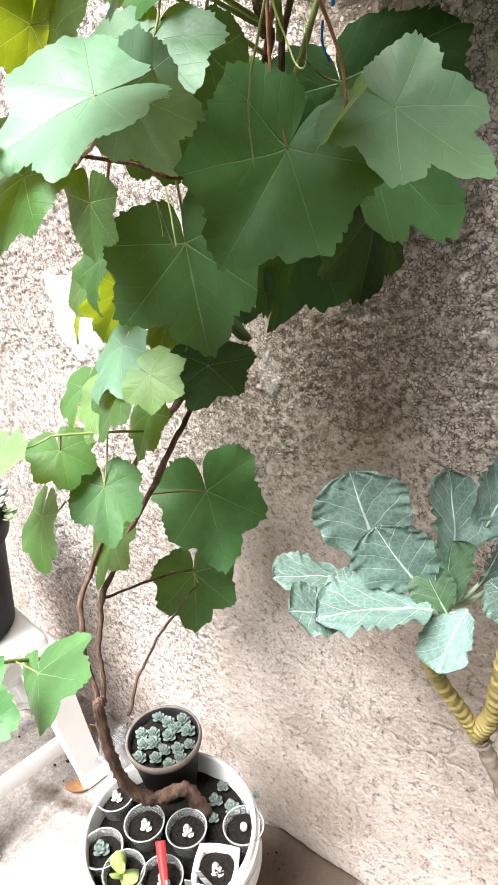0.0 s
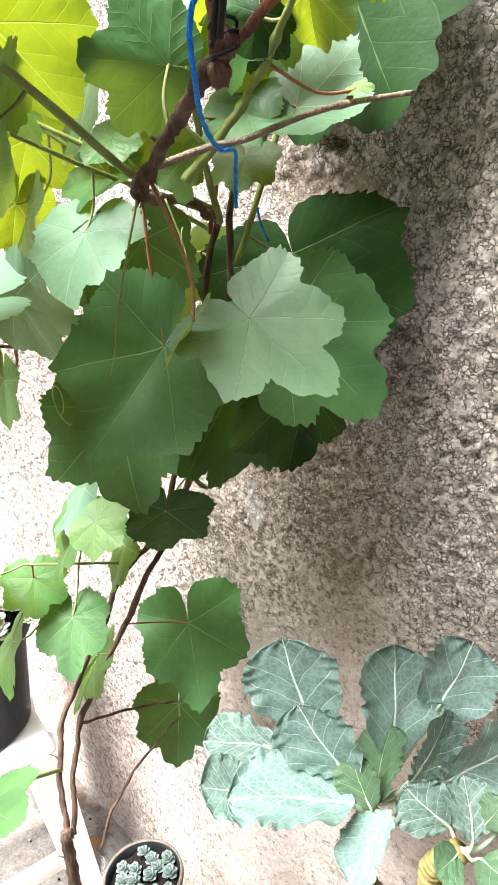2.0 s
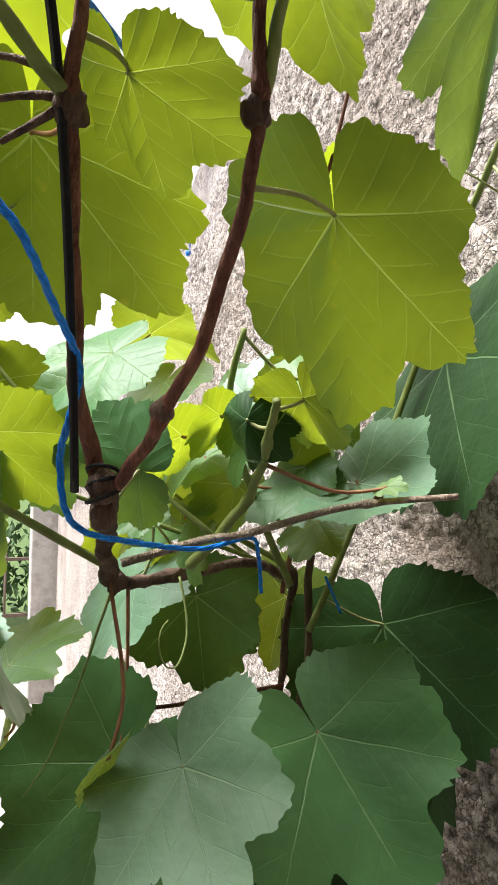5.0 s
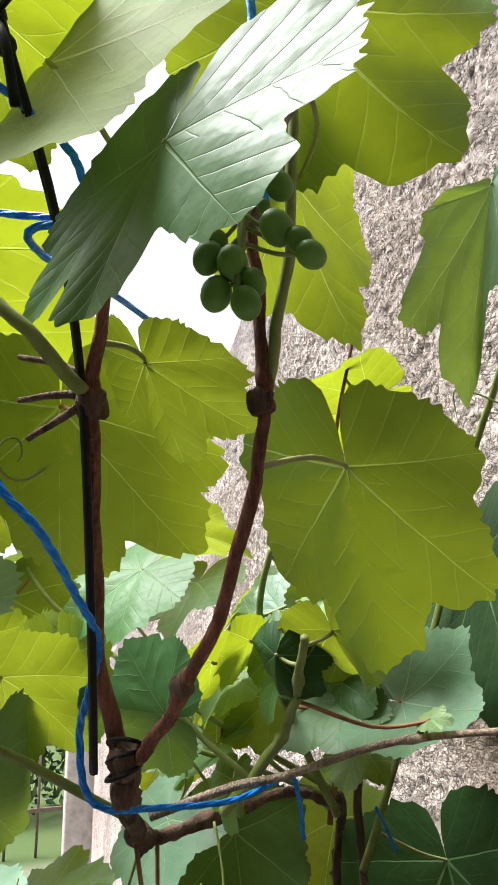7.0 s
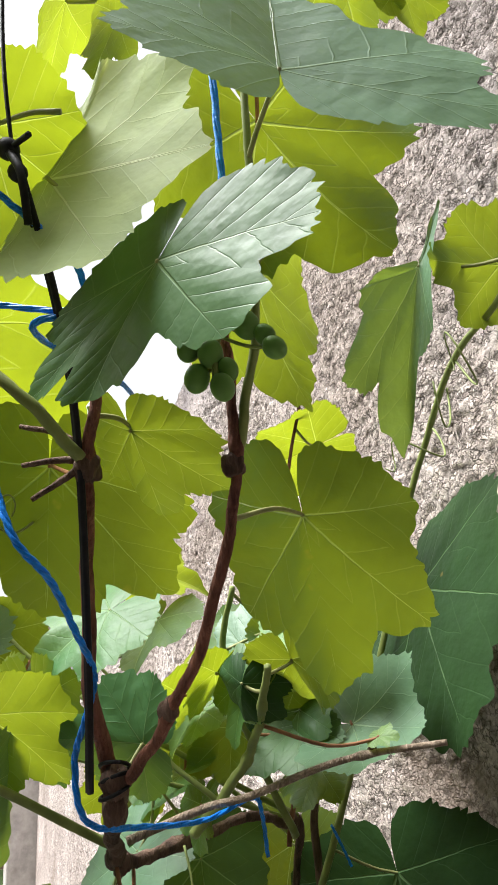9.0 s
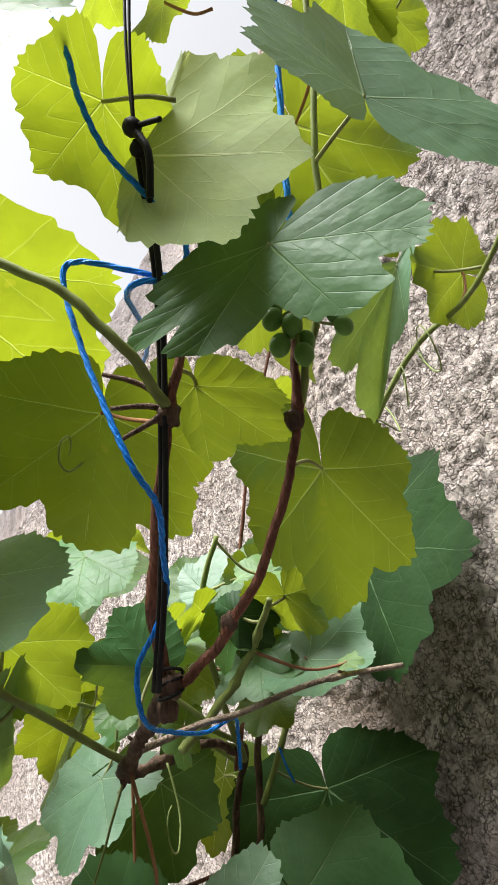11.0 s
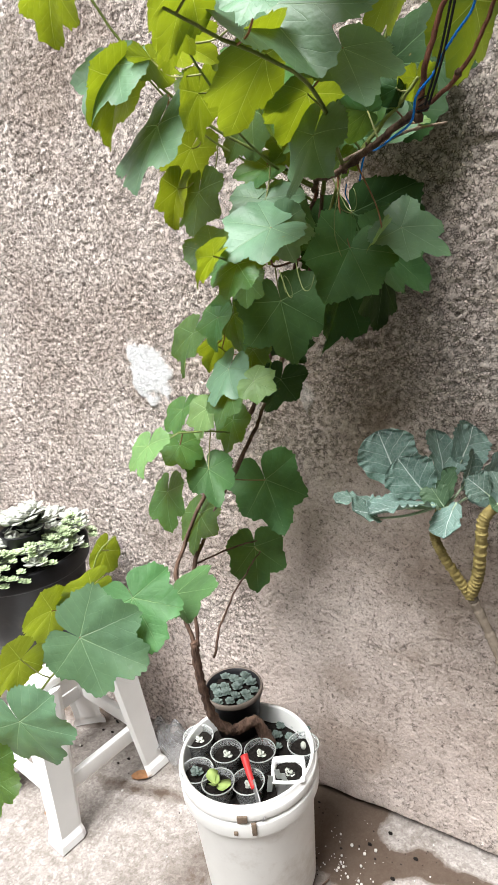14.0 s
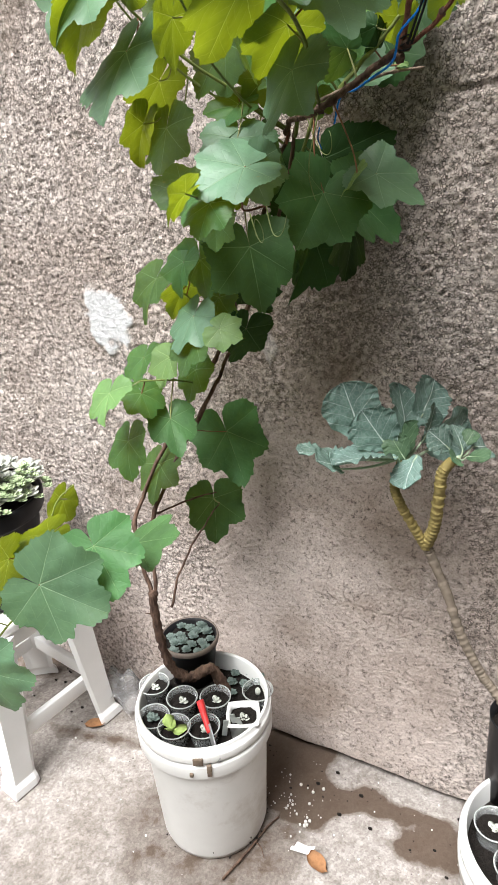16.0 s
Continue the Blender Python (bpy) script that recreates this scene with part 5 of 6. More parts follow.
v, f = lathe(((0.0, 0.0), (0.113, 0.0), (0.119, 0.004), (0.124, 0.02), (0.1375, 0.285), (0.1385, 0.288), (0.1495, 0.290), (0.1510, 0.294), (0.1515, 0.322), (0.1505, 0.327), (0.1440, 0.329), (0.1435, 0.333), (0.1500, 0.335), (0.1512, 0.339), (0.1515, 0.352), (0.1500, 0.356), (0.1455, 0.357), (0.1460, 0.368), (0.1445, 0.371), (0.1400, 0.370), (0.1385, 0.366), (0.1340, 0.30), (0.13, 0.26)), 72, BX, BY)
mesh_object("body", v, f, WHITE, bucket)
LUG = simple("grimy_lug", (0.20, 0.15, 0.11), 0.8, 0.5, 80)
for a, w, hh, zz in ((-62, 0.020, 0.016, 0.345), (-54, 0.010, 0.030, 0.318), (-68, 0.008, 0.008, 0.308)):
    q = radians(a)
    bm = bmesh.new()
    box(bm, (0.006, w, hh), Matrix.Translation((BX + 0.1525 * math.cos(q), BY + 0.1525 * math.sin(q), zz)) @ pose(0, 0, 0, 0, 0, a))
    bevel_all(bm, 0.0012)
    part("lug", bm, LUG, bucket, "grimy broken rim notch")
soil(BX, BY, 0.325, 0.137, bucket, 4)
bm = bmesh.new()
rngd = random.Random(8)
for k in range(34):
    a, zz = rngd.random() * 6.28, 0.008 + rngd.random() ** 2 * 0.035
    rr = 0.1265 + zz * 0.036
    bmesh.ops.create_icosphere(bm, subdivisions=1, radius=0.0012 + rngd.random() * 0.0016, matrix=Matrix.Translation((BX + rr * math.cos(a), BY + rr * math.sin(a), zz)))
tagged(part("mud_spots", bm, SOIL, bucket, "splashes of mud near the base"), kind="stuff")

for at, sd, kind, sq in (((0.030, -0.283, 0.362), 1, "pale", False), ((0.086, -0.362, 0.362), 2, "blue", False), ((0.112, -0.290, 0.362), 3, "pale", False), ((0.178, -0.256, 0.362), 4, "pale", False), ((0.143, -0.366, 0.362), 5, "green", False), ((0.198, -0.336, 0.360), 6, "pale", False), ((0.262, -0.278, 0.368), 7, "pale", True), ((0.252, -0.195, 0.358), 8, "stone", False)):
    cup(at, sd, kind, sq)

pot = thing("succulent_pot", "round black plastic pot full of blue-green rosette succulents", "plant pot")
PX, PY = 0.075, -0.190
v, f = lathe(((0.0, 0.326), (0.047, 0.326), (0.062, 0.428), (0.066, 0.430), (0.067, 0.444), (0.065, 0.447), (0.062, 0.446), (0.059, 0.425)), 44, PX, PY)
mesh_object("body", v, f, BLACKP, pot)
v, f = lathe(((0.0675, 0.436), (0.0685, 0.441), (0.067, 0.4485), (0.0635, 0.4475), (0.0625, 0.44)), 44, PX, PY)
mesh_object("rim", v, f, POTBROWN, pot, "dusty brown rim")
soil(PX, PY, 0.430, 0.060, pot, 6)
rng2 = random.Random(21)
spots = []
for k in range(400):
    a, rr = rng2.random() * 6.28, 0.053 * math.sqrt(rng2.random())
    x, y = PX + rr * math.cos(a), PY + rr * math.sin(a)
    if all((x - p) ** 2 + (y - q) ** 2 > 0.0175 ** 2 for p, q in spots) and len(spots) < 17:
        spots.append((x, y))
for k, (x, y) in enumerate(spots):
    rosette((x, y, 0.435), 0.0125 + 0.004 * rng2.random(), SUCC, pot, k + 30, 20, 0.95)

for k, (x, y, r) in enumerate(((0.172, -0.178, 0.015), (0.172, -0.124, 0.014), (0.222, -0.148, 0.014), (0.205, -0.172, 0.017), (0.192, -0.135, 0.010), (0.165, -0.150, 0.013), (0.226, -0.128, 0.008), (0.190, -0.205, 0.012), (0.232, -0.17, 0.008))):
    tagged(rosette((x, y, 0.333), r, SUCC, None, k + 70, 15, 0.8, "rosette_succulent"), "small blue-green rosette succulent growing in the bucket", "succulent", "succulents in the bucket")

knife = thing("garden_knife", "old knife with red plastic handle stuck in soil", "knife")
stem("handle", [(0.176, -0.310, 0.396), (0.196, -0.328, 0.383), (0.222, -0.350, 0.366)], lambda f: 0.0085 - 0.003 * f, REDP, knife, 6, 12)
bm = bmesh.new()
box(bm, (0.003, 0.016, 0.075), look((0.238, -0.362, 0.356), (0.268, -0.388, 0.33)) @ pose(0, 0, 0, 0, 0, 20))
bevel_all(bm, 0.0009)
part("blade", bm, STEEL, knife, "dull steel blade")
for k, (x, y, tl) in enumerate(((0.243, -0.322, 8), (0.252, -0.300, -6), (0.268, -0.302, -10))):
    bm = bmesh.new()
    box(bm, (0.011, 0.0014, 0.060), pose(x, y, 0.362, 14, tl, 30))
    bevel_all(bm, 0.0006, 1)
    tagged(part("plant_label", bm, LABELP, smooth=False), "grey plastic plant label stuck upright in the bucket", "plant label", "labels in the bucket")

# ---- second bucket with the kale's tube ----
bucket2 = thing("bucket", "white plastic bucket holding a tall black tube pot", "bucket")
B2X, B2Y = 0.872, -0.300
v, f = lathe(((0.0, 0.0), (0.118, 0.0), (0.126, 0.006), (0.1375, 0.285), (0.1495, 0.290), (0.1515, 0.322), (0.1440, 0.329), (0.1500, 0.335), (0.1515, 0.352), (0.1455, 0.357), (0.1460, 0.368), (0.1445, 0.371), (0.1400, 0.370), (0.1385, 0.366), (0.1340, 0.30), (0.13, 0.26)), 72, B2X, B2Y)
mesh_object("body", v, f, WHITE, bucket2)
soil(B2X, B2Y, 0.322, 0.137, bucket2, 14)
tubepot = thing("tube_pot", "tall black plastic tube pot standing in the bucket", "plant pot")
v, f = lathe(((0.0, 0.322), (0.052, 0.322), (0.054, 0.40), (0.056, 0.505), (0.0575, 0.508), (0.055, 0.509), (0.052, 0.46)), 36, 0.795, -0.185, 0.02, 2)
mesh_object("body", v, f, BLACKP, tubepot)
soil(0.795, -0.185, 0.478, 0.053, tubepot, 9)
for at, sd in (((0.778, -0.298, 0.358), 11), ((0.822, -0.360, 0.358), 12), ((0.90, -0.38, 0.358), 13), ((0.93, -0.29, 0.358), 14)):
    cup(at, sd, "pale")


# ---- kale ----
kale = thing("kale_plant", "tall forked kale with blue-green leaves and pale veins", "kale")


def ringed(points, r0, r1, mat, n, seed, name="stem"):
    """A kale stem with close leaf scars."""
    rng = random.Random(seed)
    ks = [rng.random() * 6.28 for _ in range(4)]
    line = spline(points, n * 2)
    v, f = tube(line, lambda q: (r0 + (r1 - r0) * q) * (0.90 + 0.30 * ((q * len(line) * (0.16 + 0.02 * math.sin(q * 9 + ks[1])) + ks[0]) % 1.0)), 14, 0.22, seed)
    mesh_object(name, v, f, mat, kale)


ringed([(0.790, -0.180, 0.478), (0.738, -0.172, 0.538), (0.714, -0.170, 0.566), (0.674, -0.170, 0.640), (0.644, -0.170, 0.722), (0.612, -0.176, 0.800), (0.603, -0.178, 0.820)], 0.0078, 0.0080, KWOOD, 18, 3, "old_stem")
ringed([(0.605, -0.178, 0.812), (0.585, -0.192, 0.858), (0.566, -0.208, 0.905), (0.556, -0.213, 0.943), (0.562, -0.200, 0.985)], 0.0078, 0.0064, KSTEM, 18, 4)
ringed([(0.605, -0.178, 0.815), (0.620, -0.190, 0.865), (0.628, -0.203, 0.93), (0.632, -0.206, 0.975), (0.650, -0.195, 1.0)], 0.0092, 0.0082, KSTEM, 18, 5)


def kale_leaf(at, tip, normal, length, mat, seed, root):
    rng = random.Random(seed)
    rows, cols = 30, 22
    ph = [rng.random() * 6.28 for _ in range(4)]
    vs, uv, fs = [], [], []
    for i in range(rows + 1):
        f = i / rows
        w = 0.49 * max(0.004, 1 - abs(2 * min(1.0, f) ** 1.3 - 1) ** 2.5) ** 0.5 * (0.84 + 0.28 * f)
        for j in range(cols + 1):
            s = 2 * j / cols - 1
            e = abs(s)
            x = s * w * (1 + 0.03 * math.sin(f * 20 + ph[0] * s))
            y = -f
            z = 0.22 * e * e * w - 0.22 * f * f + 0.10 * f
            z += e ** 2.5 * 0.016 * math.sin(f * 17 + ph[1] + s) + e ** 4 * (0.030 + 0.016 * math.sin(f * 9 + ph[3])) * math.sin(f * 41 + 4 * math.sin(f * 7 + ph[0]) + ph[2]) + 0.022 * f ** 6 * math.sin(15 * s + ph[0])
            z += 0.012 * math.sin(9 * s + ph[3]) * math.sin(12 * f)
            vs.append((x * length, y * length, z * length))
            uv.append((f * 0.98, s * w))
    for i in range(rows):
        for j in range(cols):
            a = i * (cols + 1) + j
            fs.append((a, a + cols + 1, a + cols + 2, a + 1))
    me = bpy.data.meshes.new("leaf")
    me.from_pydata(vs, [], fs)
    lay = me.uv_layers.new(name="vein")
    lay.data.foreach_set("uv", [c for q in fs for k in q for c in uv[k]])
    me.polygons.foreach_set("use_smooth", [True] * len(fs))
    me.materials.append(mat)
    ob = new("leaf", me)
    ob.parent = kale
    ob.matrix_basis = Matrix.Translation(at) @ frame_of(tip, normal)
    inv = ob.matrix_basis.inverted()
    c, t = Vector(at), Vector(tip).normalized()
    line = [inv @ p for p in spline([Vector(root), (Vector(root) + c) / 2 - Vector((0, 0, 0.006)), c, c + t * length * 0.25 + Vector(normal).normalized() * 0.022 * length], 4)]
    thin = min(1.0, length / 0.085)
    v, f = tube(line, (0.0040 * thin, 0.0014 * thin), 7)
    mesh_object("leaf_stalk", v, f, KALE_RIB, ob, "pale green leaf stalk")


KALE_RIB = simple("kale_rib", (0.42, 0.52, 0.36), 0.5, 0.2, 60, relief=0.1)
kale_leaf((0.489, -0.185, 1.008), (-0.28, -0.14, 0.95), (0.50, -0.86, 0.02), 0.098, KALE, 1, (0.562, -0.198, 0.985))
kale_leaf((0.540, -0.195, 0.997), (-0.42, -0.37, 0.83), (0.48, -0.86, -0.15), 0.084, KALE, 2, (0.562, -0.198, 0.985))
kale_leaf((0.554, -0.155, 0.998), (-0.20, 0.47, 0.86), (0.93, -0.17, 0.32), 0.101, KALE, 3, (0.562, -0.198, 0.985))
kale_leaf((0.560, -0.103, 1.008), (0.24, 0.62, 0.75), (0.82, -0.54, 0.18), 0.089, KALE, 4, (0.562, -0.198, 0.985))
kale_leaf((0.587, -0.173, 1.006), (0.21, 0.72, 0.67), (0.97, -0.22, -0.08), 0.072, KALE, 5, (0.562, -0.198, 0.985))
kale_leaf((0.588, -0.140, 0.977), (0.58, 0.73, 0.35), (0.80, -0.59, -0.10), 0.102, KALE, 6, (0.562, -0.198, 0.985))
kale_leaf((0.559, -0.214, 0.991), (-0.72, -0.66, 0.19), (-0.02, 0.30, 0.95), 0.111, KALE, 7, (0.562, -0.198, 0.985))
kale_leaf((0.456, -0.201, 0.974), (-0.63, -0.69, 0.35), (0.10, 0.37, 0.92), 0.079, KALE, 8, (0.562, -0.198, 0.985))
kale_leaf((0.477, -0.257, 0.976), (-0.27, -0.74, 0.62), (0.61, 0.37, 0.70), 0.060, KALE, 9, (0.562, -0.198, 0.985))
kale_leaf((0.588, -0.200, 0.995), (-0.12, -0.86, -0.50), (-0.48, -0.40, 0.78), 0.064, KALE, 10, (0.562, -0.198, 0.985))
kale_leaf((0.569, -0.198, 0.984), (-0.33, 0.68, 0.65), (-0.39, -0.73, 0.57), 0.070, KALE_HEART, 11, (0.562, -0.198, 0.985))
kale_leaf((0.570, -0.204, 0.986), (-0.58, 0.08, 0.81), (0.25, -0.93, 0.26), 0.046, KALE_HEART, 12, (0.562, -0.198, 0.985))
kale_leaf((0.666, -0.163, 1.006), (0.33, 0.91, -0.25), (0.64, -0.03, 0.77), 0.056, KALE, 13, (0.652, -0.194, 1.0))
kale_leaf((0.657, -0.190, 1.009), (-0.41, 0.48, 0.78), (0.79, -0.24, 0.56), 0.047, KALE, 14, (0.652, -0.194, 1.0))
kale_leaf((0.637, -0.190, 1.009), (-0.51, -0.45, 0.73), (0.77, -0.62, 0.15), 0.050, KALE, 15, (0.652, -0.194, 1.0))
kale_leaf((0.665, -0.193, 1.002), (0.89, -0.32, 0.31), (-0.37, -0.14, 0.92), 0.038, KALE_HEART, 16, (0.652, -0.194, 1.0))
kale_leaf((0.651, -0.201, 1.002), (0.07, -0.94, 0.33), (0.73, 0.27, 0.63), 0.032, KALE_HEART, 17, (0.652, -0.194, 1.0))
kale_leaf((0.658, -0.176, 1.014), (0.33, 0.48, 0.81), (-0.07, -0.85, 0.53), 0.028, KALE_HEART, 18, (0.652, -0.194, 1.0))
kale_leaf((0.486, -0.210, 0.979), (-0.99, -0.15, 0.03), (0.02, 0.09, 1.00), 0.047, KALE, 19, (0.562, -0.198, 0.985))


# ---- stool with its pot ----
def stool():
    st = thing("plastic_stool", "white plastic stool with splayed legs", "stool")
    base = pose(-0.466, -0.268, 0, 0, 0, -8)
    bm = bmesh.new()
    box(bm, (0.27, 0.27, 0.030), base @ pose(0, 0, 0.438))
    bevel_all(bm, 0.010, 3)
    part("seat", bm, STOOLW, st)
    bm = bmesh.new()
    for sx, sy, wx, wy in ((0, 1, 0.225, 0.008), (0, -1, 0.225, 0.008), (1, 0, 0.008, 0.225), (-1, 0, 0.008, 0.225)):
        box(bm, (wx, wy, 0.055), base @ pose(sx * 0.118, sy * 0.118, 0.405))
    bevel_all(bm, 0.002)
    part("apron", bm, STOOLW, st)
    for sx in (-1, 1):
        for sy in (-1, 1):
            bm = bmesh.new()
            rows = ((0.106, 0.425, 0.086), (0.114, 0.30, 0.078), (0.128, 0.14, 0.068), (0.138, 0.035, 0.062), (0.142, 0.022, 0.072), (0.144, 0.004, 0.076), (0.144, 0.0, 0.072))
            prev = None
            for d, z, w in rows:
                loop = []
                for px, py in ((0.5, 0.5), (-0.35, 0.5), (-0.5, 0.42), (-0.28, 0.28), (0.28, -0.28), (0.42, -0.5), (0.5, -0.35)):
                    loop.append(bm.verts.new(base @ Vector((sx * (d + px * w), sy * (d + py * w), z))))
                if prev:
                    for k in range(7):
                        bm.faces.new((prev[k], prev[(k + 1) % 7], loop[(k + 1) % 7], loop[k]))
                else:
                    bm.faces.new(loop)
                prev = loop
            bm.faces.new(prev)
            part("leg", bm, STOOLW, st, smooth=False)
    for sx, sy in ((0, 1), (0, -1), (1, 0), (-1, 0)):
        bm = bmesh.new()
        ln = 0.25
        box(bm, (ln if sy else 0.018, ln if sx else 0.018, 0.044), base @ pose(sx * 0.139, sy * 0.139, 0.145))
        bevel_all(bm, 0.003)
        part("stretcher", bm, STOOLW, st)
    return st


stool()

planter = thing("black_planter", "large black plastic pot of mixed pale succulents on the stool", "plant pot")
QX, QY = -0.495, -0.255
v, f = lathe(((0.0, 0.455), (0.118, 0.455), (0.124, 0.460), (0.150, 0.678), (0.152, 0.680), (0.162, 0.682), (0.165, 0.688), (0.167, 0.722), (0.164, 0.728), (0.157, 0.728), (0.152, 0.708), (0.146, 0.658)), 56, QX, QY)
mesh_object("body", v, f, BLACKP, planter)
soil(QX, QY, 0.706, 0.153, planter, 12)
rng3 = random.Random(5)
for k in range(44):
    a, rr = rng3.random() * 6.28, 0.150 * math.sqrt(rng3.random())
    rosette((QX + rr * math.cos(a), QY + rr * math.sin(a), 0.738 + 0.055 * rng3.random() * (1 - rr / 0.2)), 0.030 + 0.018 * rng3.random(), SUCCW, planter, 200 + k, 15, 0.6, "pale_rosette")
for k in range(170):
    a = -2.6 + 3.6 * rng3.random()
    rr = 0.105 + 0.078 * rng3.random()
    rosette((QX + rr * math.cos(a), QY + rr * math.sin(a), 0.760 - max(0, rr - 0.15) * 1.6 + 0.022 * rng3.random()), 0.012 + 0.006 * rng3.random(), SEDUM, planter, 300 + k, 10, 0.6, "sedum_sprig")
v, f = lathe(((0.04, 0.718), (0.052, 0.793), (0.055, 0.796), (0.051, 0.798), (0.046, 0.773)), 32, QX + 0.05, QY - 0.02)
mesh_object("inner_pot", v, f, BLACKP, planter, "small black pot set among the succulents")
DARKROS = simple("dark_rosette", (0.16, 0.18, 0.15), 0.6, 0.3, 60)
for k in range(8):
    rosette((QX + 0.05 + 0.03 * math.cos(k), QY - 0.02 + 0.03 * math.sin(k), 0.803 + 0.005 * k), 0.045, DARKROS if k < 3 else SUCCW, planter, 400 + k, 11, 0.9, "spiky_rosette")
stem("woody_stem", [(QX - 0.01, QY - 0.03, 0.728), (QX - 0.02, QY - 0.05, 0.838), (QX - 0.05, QY - 0.09, 1.02)], (0.021, 0.013), KWOOD, planter, 6, 10, 0.2, 4, "grey woody stem of an old succulent")

# ---- litter on the floor ----
def dry_leaf(at, size, turn, seed):
    rng = random.Random(seed)
    bm = bmesh.new()
    bmesh.ops.create_grid(bm, x_segments=10, y_segments=8, size=0.5)
    for vtx in bm.verts:
        x, y = vtx.co.x, vtx.co.y
        k = math.sqrt(max(0.02, 1 - (2 * abs(x)) ** 2))
        vtx.co = ((x + 0.06 * math.sin(9 * y)) * size, y * k * size * 0.62, 0.010 + 0.35 * size * (y * y + 0.25 * math.sin(5 * x + seed) ** 2 * 0.4) + rng.random() * 0.001)
    bmesh.ops.transform(bm, matrix=pose(*at, 0, 0, turn), verts=bm.verts[:])
    return tagged(part("dead_leaf", bm, DEAD), "curled dry brown leaf lying on the floor", "dead leaf", "dead leaves on the floor")


dry_leaf((0.425, -0.282, -0.006), 0.058, -20, 1)
dry_leaf((-0.296, -0.192, -0.006), 0.055, 40, 2)
dry_leaf((-0.41, -0.075, -0.006), 0.05, 10, 3)
dry_leaf((-0.44, -0.39, -0.006), 0.045, 70, 4)
tg = thing("fallen_twig", "thin dark twig lying by the bucket", "twig")
stem("twig", [(0.255, -0.408, 0.004), (0.275, -0.33, 0.006), (0.286, -0.262, 0.005), (0.30, -0.22, 0.004)], (0.0032, 0.0018), BARK, tg, 5, 6, 0.3, 7)
stem("side_twig", [(0.279, -0.30, 0.005), (0.30, -0.31, 0.010), (0.315, -0.325, 0.004)], (0.002, 0.001), BARK, tg, 4, 6, 0.3, 8)
bm = bmesh.new()
bmesh.ops.create_grid(bm, x_segments=8, y_segments=6, size=0.5)
for vtx in bm.verts:
    x, y = vtx.co.x, vtx.co.y
    vtx.co = (0.385 + 0.045 * x + 0.01 * y, -0.268 + 0.028 * y * (1 - 0.5 * abs(x)), 0.003 + 0.012 * (x + 0.5) ** 2 + 0.004 * math.sin(9 * y + 5 * x))
tagged(part("paper_scrap", bm, STOOLW), "torn scrap of white paper on the wet floor", "paper scrap")
bm = bmesh.new()
rng4 = random.Random(15)
for k in range(90):
    a, rr = rng4.random() * 6.28, abs(rng4.gauss(0, 0.09))
    x, y = 0.31 + rr * math.cos(a), -0.17 + rr * math.sin(a) * 0.8
    if (x - BX) ** 2 + (y - BY) ** 2 > 0.135 ** 2 and y < -0.01:
        bmesh.ops.create_icosphere(bm, subdivisions=1, radius=0.001 + rng4.random() ** 3 * 0.0038, matrix=Matrix.Translation((x, y, 0.001)))
for k in range(160):
    x, y = -0.7 + 1.6 * rng4.random(), -0.85 + 0.83 * rng4.random()
    if (x - BX) ** 2 + (y - BY) ** 2 > 0.135 ** 2 and (x - B2X) ** 2 + (y - B2Y) ** 2 > 0.14 ** 2:
        bmesh.ops.create_icosphere(bm, subdivisions=1, radius=0.0008 + rng4.random() ** 4 * 0.003, matrix=Matrix.Translation((x, y, 0.0)))
tagged(part("grit", bm, PEBBLE, smooth=False), "white perlite crumbs and grit scattered on the floor", "grit", kind="stuff")
bm = bmesh.new()
for k in range(120):
    x, y = -0.75 + 1.6 * rng4.random(), -0.03 - abs(rng4.gauss(0, 0.10))
    if (x - BX) ** 2 + (y - BY) ** 2 > 0.14 ** 2 and (x - B2X) ** 2 + (y - B2Y) ** 2 > 0.15 ** 2:
        bmesh.ops.create_icosphere(bm, subdivisions=1, radius=0.001 + rng4.random() ** 2 * 0.004, matrix=Matrix.Translation((x, y, 0.0)) @ Matrix.Diagonal((1.4, 1, 0.6, 1)))
tagged(part("soil_crumbs", bm, SOIL, smooth=False), "dark crumbs of earth and rotten leaves along the wall foot", "soil", kind="stuff")
bm = bmesh.new()
bmesh.ops.create_grid(bm, x_segments=26, y_segments=20, size=0.5)
for vtx in bm.verts:
    x, y = vtx.co.x, vtx.co.y
    vtx.co = (-0.255 + 0.19 * x, -0.085 + 0.11 * y, 0.045 + 0.05 * math.cos(3 * y) * math.cos(2.4 * x) + 0.016 * math.sin(17 * x + 9 * y) + 0.012 * math.sin(23 * y - 8 * x))
    vtx.co.z = max(0.001, vtx.co.z)
tagged(part("plastic_bag", bm, BAG), "crumpled clear plastic bag lying by the wall", "plastic bag")

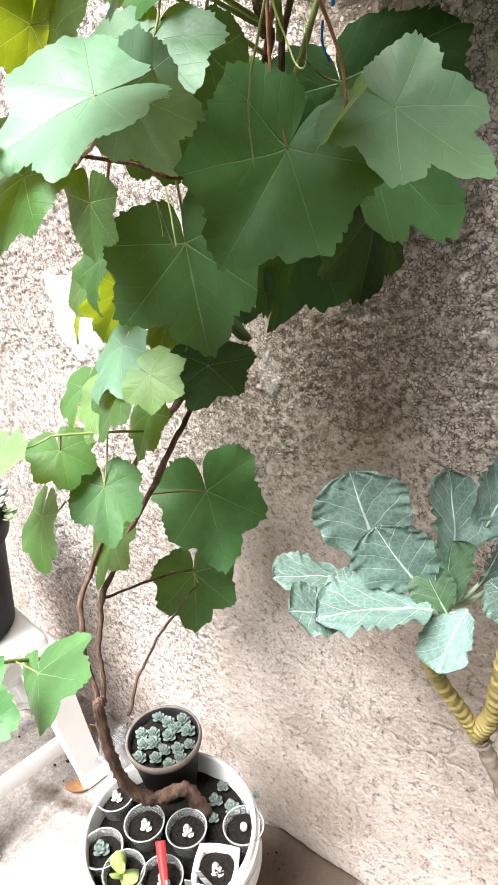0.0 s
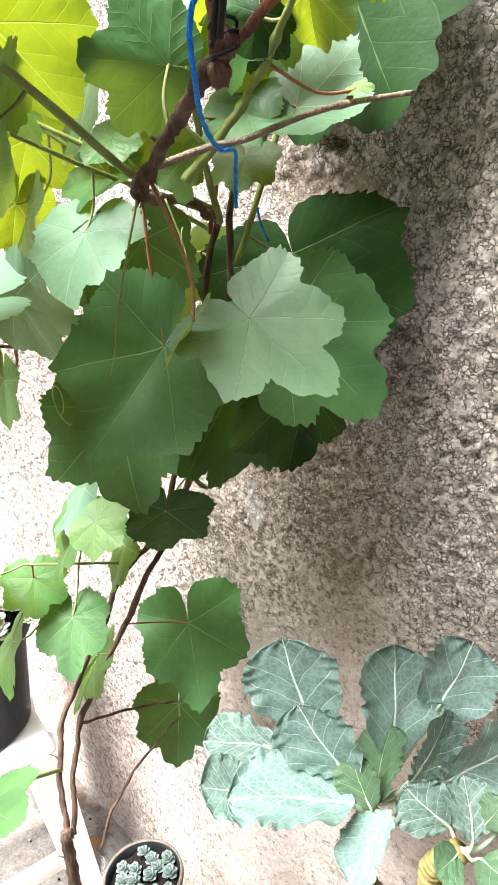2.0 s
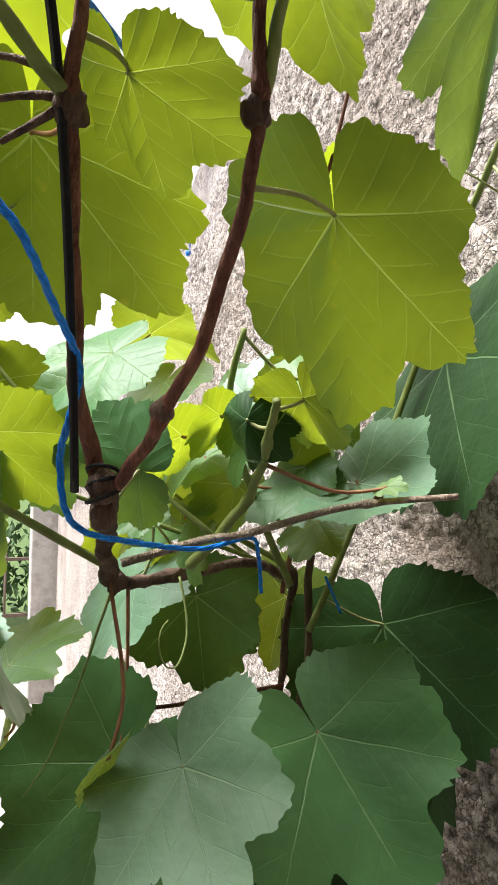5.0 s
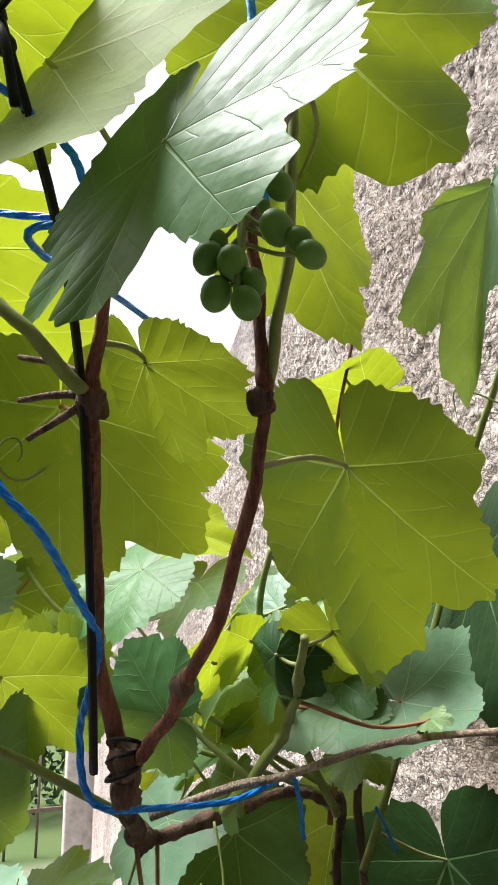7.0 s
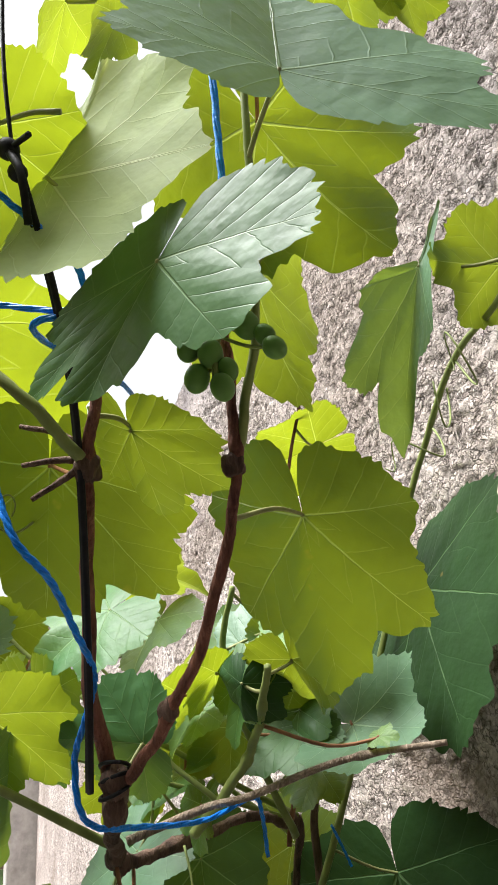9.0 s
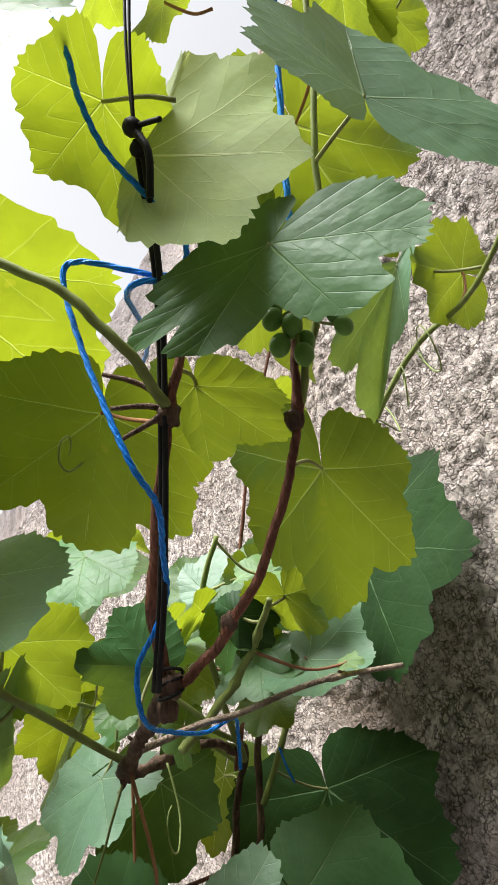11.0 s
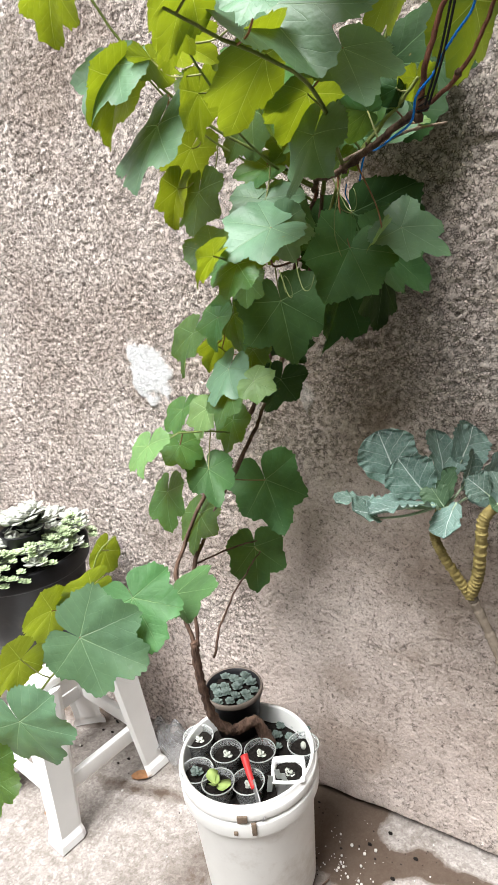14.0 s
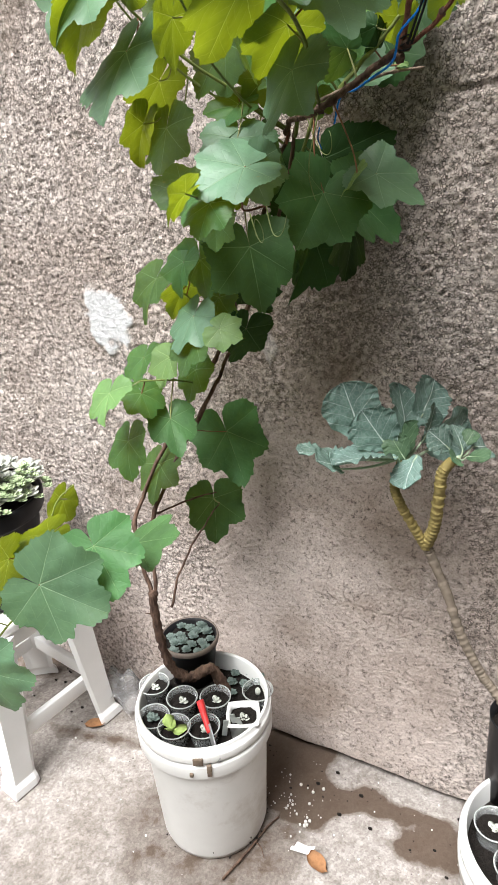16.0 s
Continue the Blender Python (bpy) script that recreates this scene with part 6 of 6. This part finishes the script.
# ---- what lies past the wall's end ----
pillar = bmesh.new()
box(pillar, (0.42, 0.40, 2.1), pose(-4.35, 0.02, 1.03))
box(pillar, (0.50, 0.48, 0.07), pose(-4.35, 0.02, 2.10))
bevel_all(pillar, 0.012)
tagged(part("gate_pillar", pillar, STONE), "grey weathered concrete pillar at the wall's end", "pillar", kind="structure")
fence = thing("railing", "dark metal railing with white ball finials", "railing")
for z in (0.35, 0.86):
    bm = bmesh.new()
    box(bm, (0.03, 7.0, 0.03), pose(-5.6, -2.5, z))
    part("rail", bm, RAIL, fence, smooth=False)
for k in range(28):
    y = 0.9 - 0.25 * k
    bm = bmesh.new()
    bmesh.ops.create_cone(bm, cap_ends=True, segments=8, radius1=0.011, radius2=0.011, depth=1.0, matrix=pose(-5.6, y, 0.5))
    post = part("picket", bm, RAIL, fence)
    bm = bmesh.new()
    bmesh.ops.create_uvsphere(bm, u_segments=12, v_segments=8, radius=0.032, matrix=pose(-5.6, y, 1.03))
    part("finial", bm, STOOLW, post, "white ball finial")
rng5 = random.Random(77)
vs, fs = [], []
for k in range(5200):
    y = 2.0 - 8 * rng5.random()
    top = 1.5 + 0.5 * math.sin(y * 1.3) + 0.25 * math.sin(y * 4.1)
    p = Vector((-6.6 - 1.1 * rng5.random(), y, top * rng5.random() ** 0.7))
    m = Matrix.Translation(p) @ pose(0, 0, 0, 360 * rng5.random(), 360 * rng5.random(), 360 * rng5.random())
    s = 0.04 + 0.05 * rng5.random()
    b = len(vs)
    vs += [m @ Vector(q) for q in ((-s, 0, 0), (0, -0.45 * s, 0.1 * s), (s, 0, 0), (0, 0.45 * s, 0.1 * s))]
    fs.append((b, b + 1, b + 2, b + 3))
tagged(mesh_object("hedge", vs, fs, HEDGE, None, "", False), "dense green hedge behind the railing", "hedge", kind="stuff")

# ---- unseen walls and slab added behind and beside the camera to block light ----
blocker = bmesh.new()
box(blocker, (3.4, 0.2, 3.0), pose(0.7, -2.9, 1.48))
box(blocker, (0.2, 2.7, 2.3), pose(1.42, -1.40, 1.13))
top_slab = bmesh.new()
box(top_slab, (0.5, 2.7, 0.12), pose(1.42, -1.40, 2.32))
bevel_all(top_slab, 0.01)
tagged(part("light_block_slab", top_slab, PLASTER, smooth=False), "unseen plain slab added above the yard to block sky light", "roof", kind="structure")
tagged(part("light_block_walls", blocker, PLASTER, smooth=False), "unseen plain plastered walls added to close the yard and block light", "wall", kind="structure")
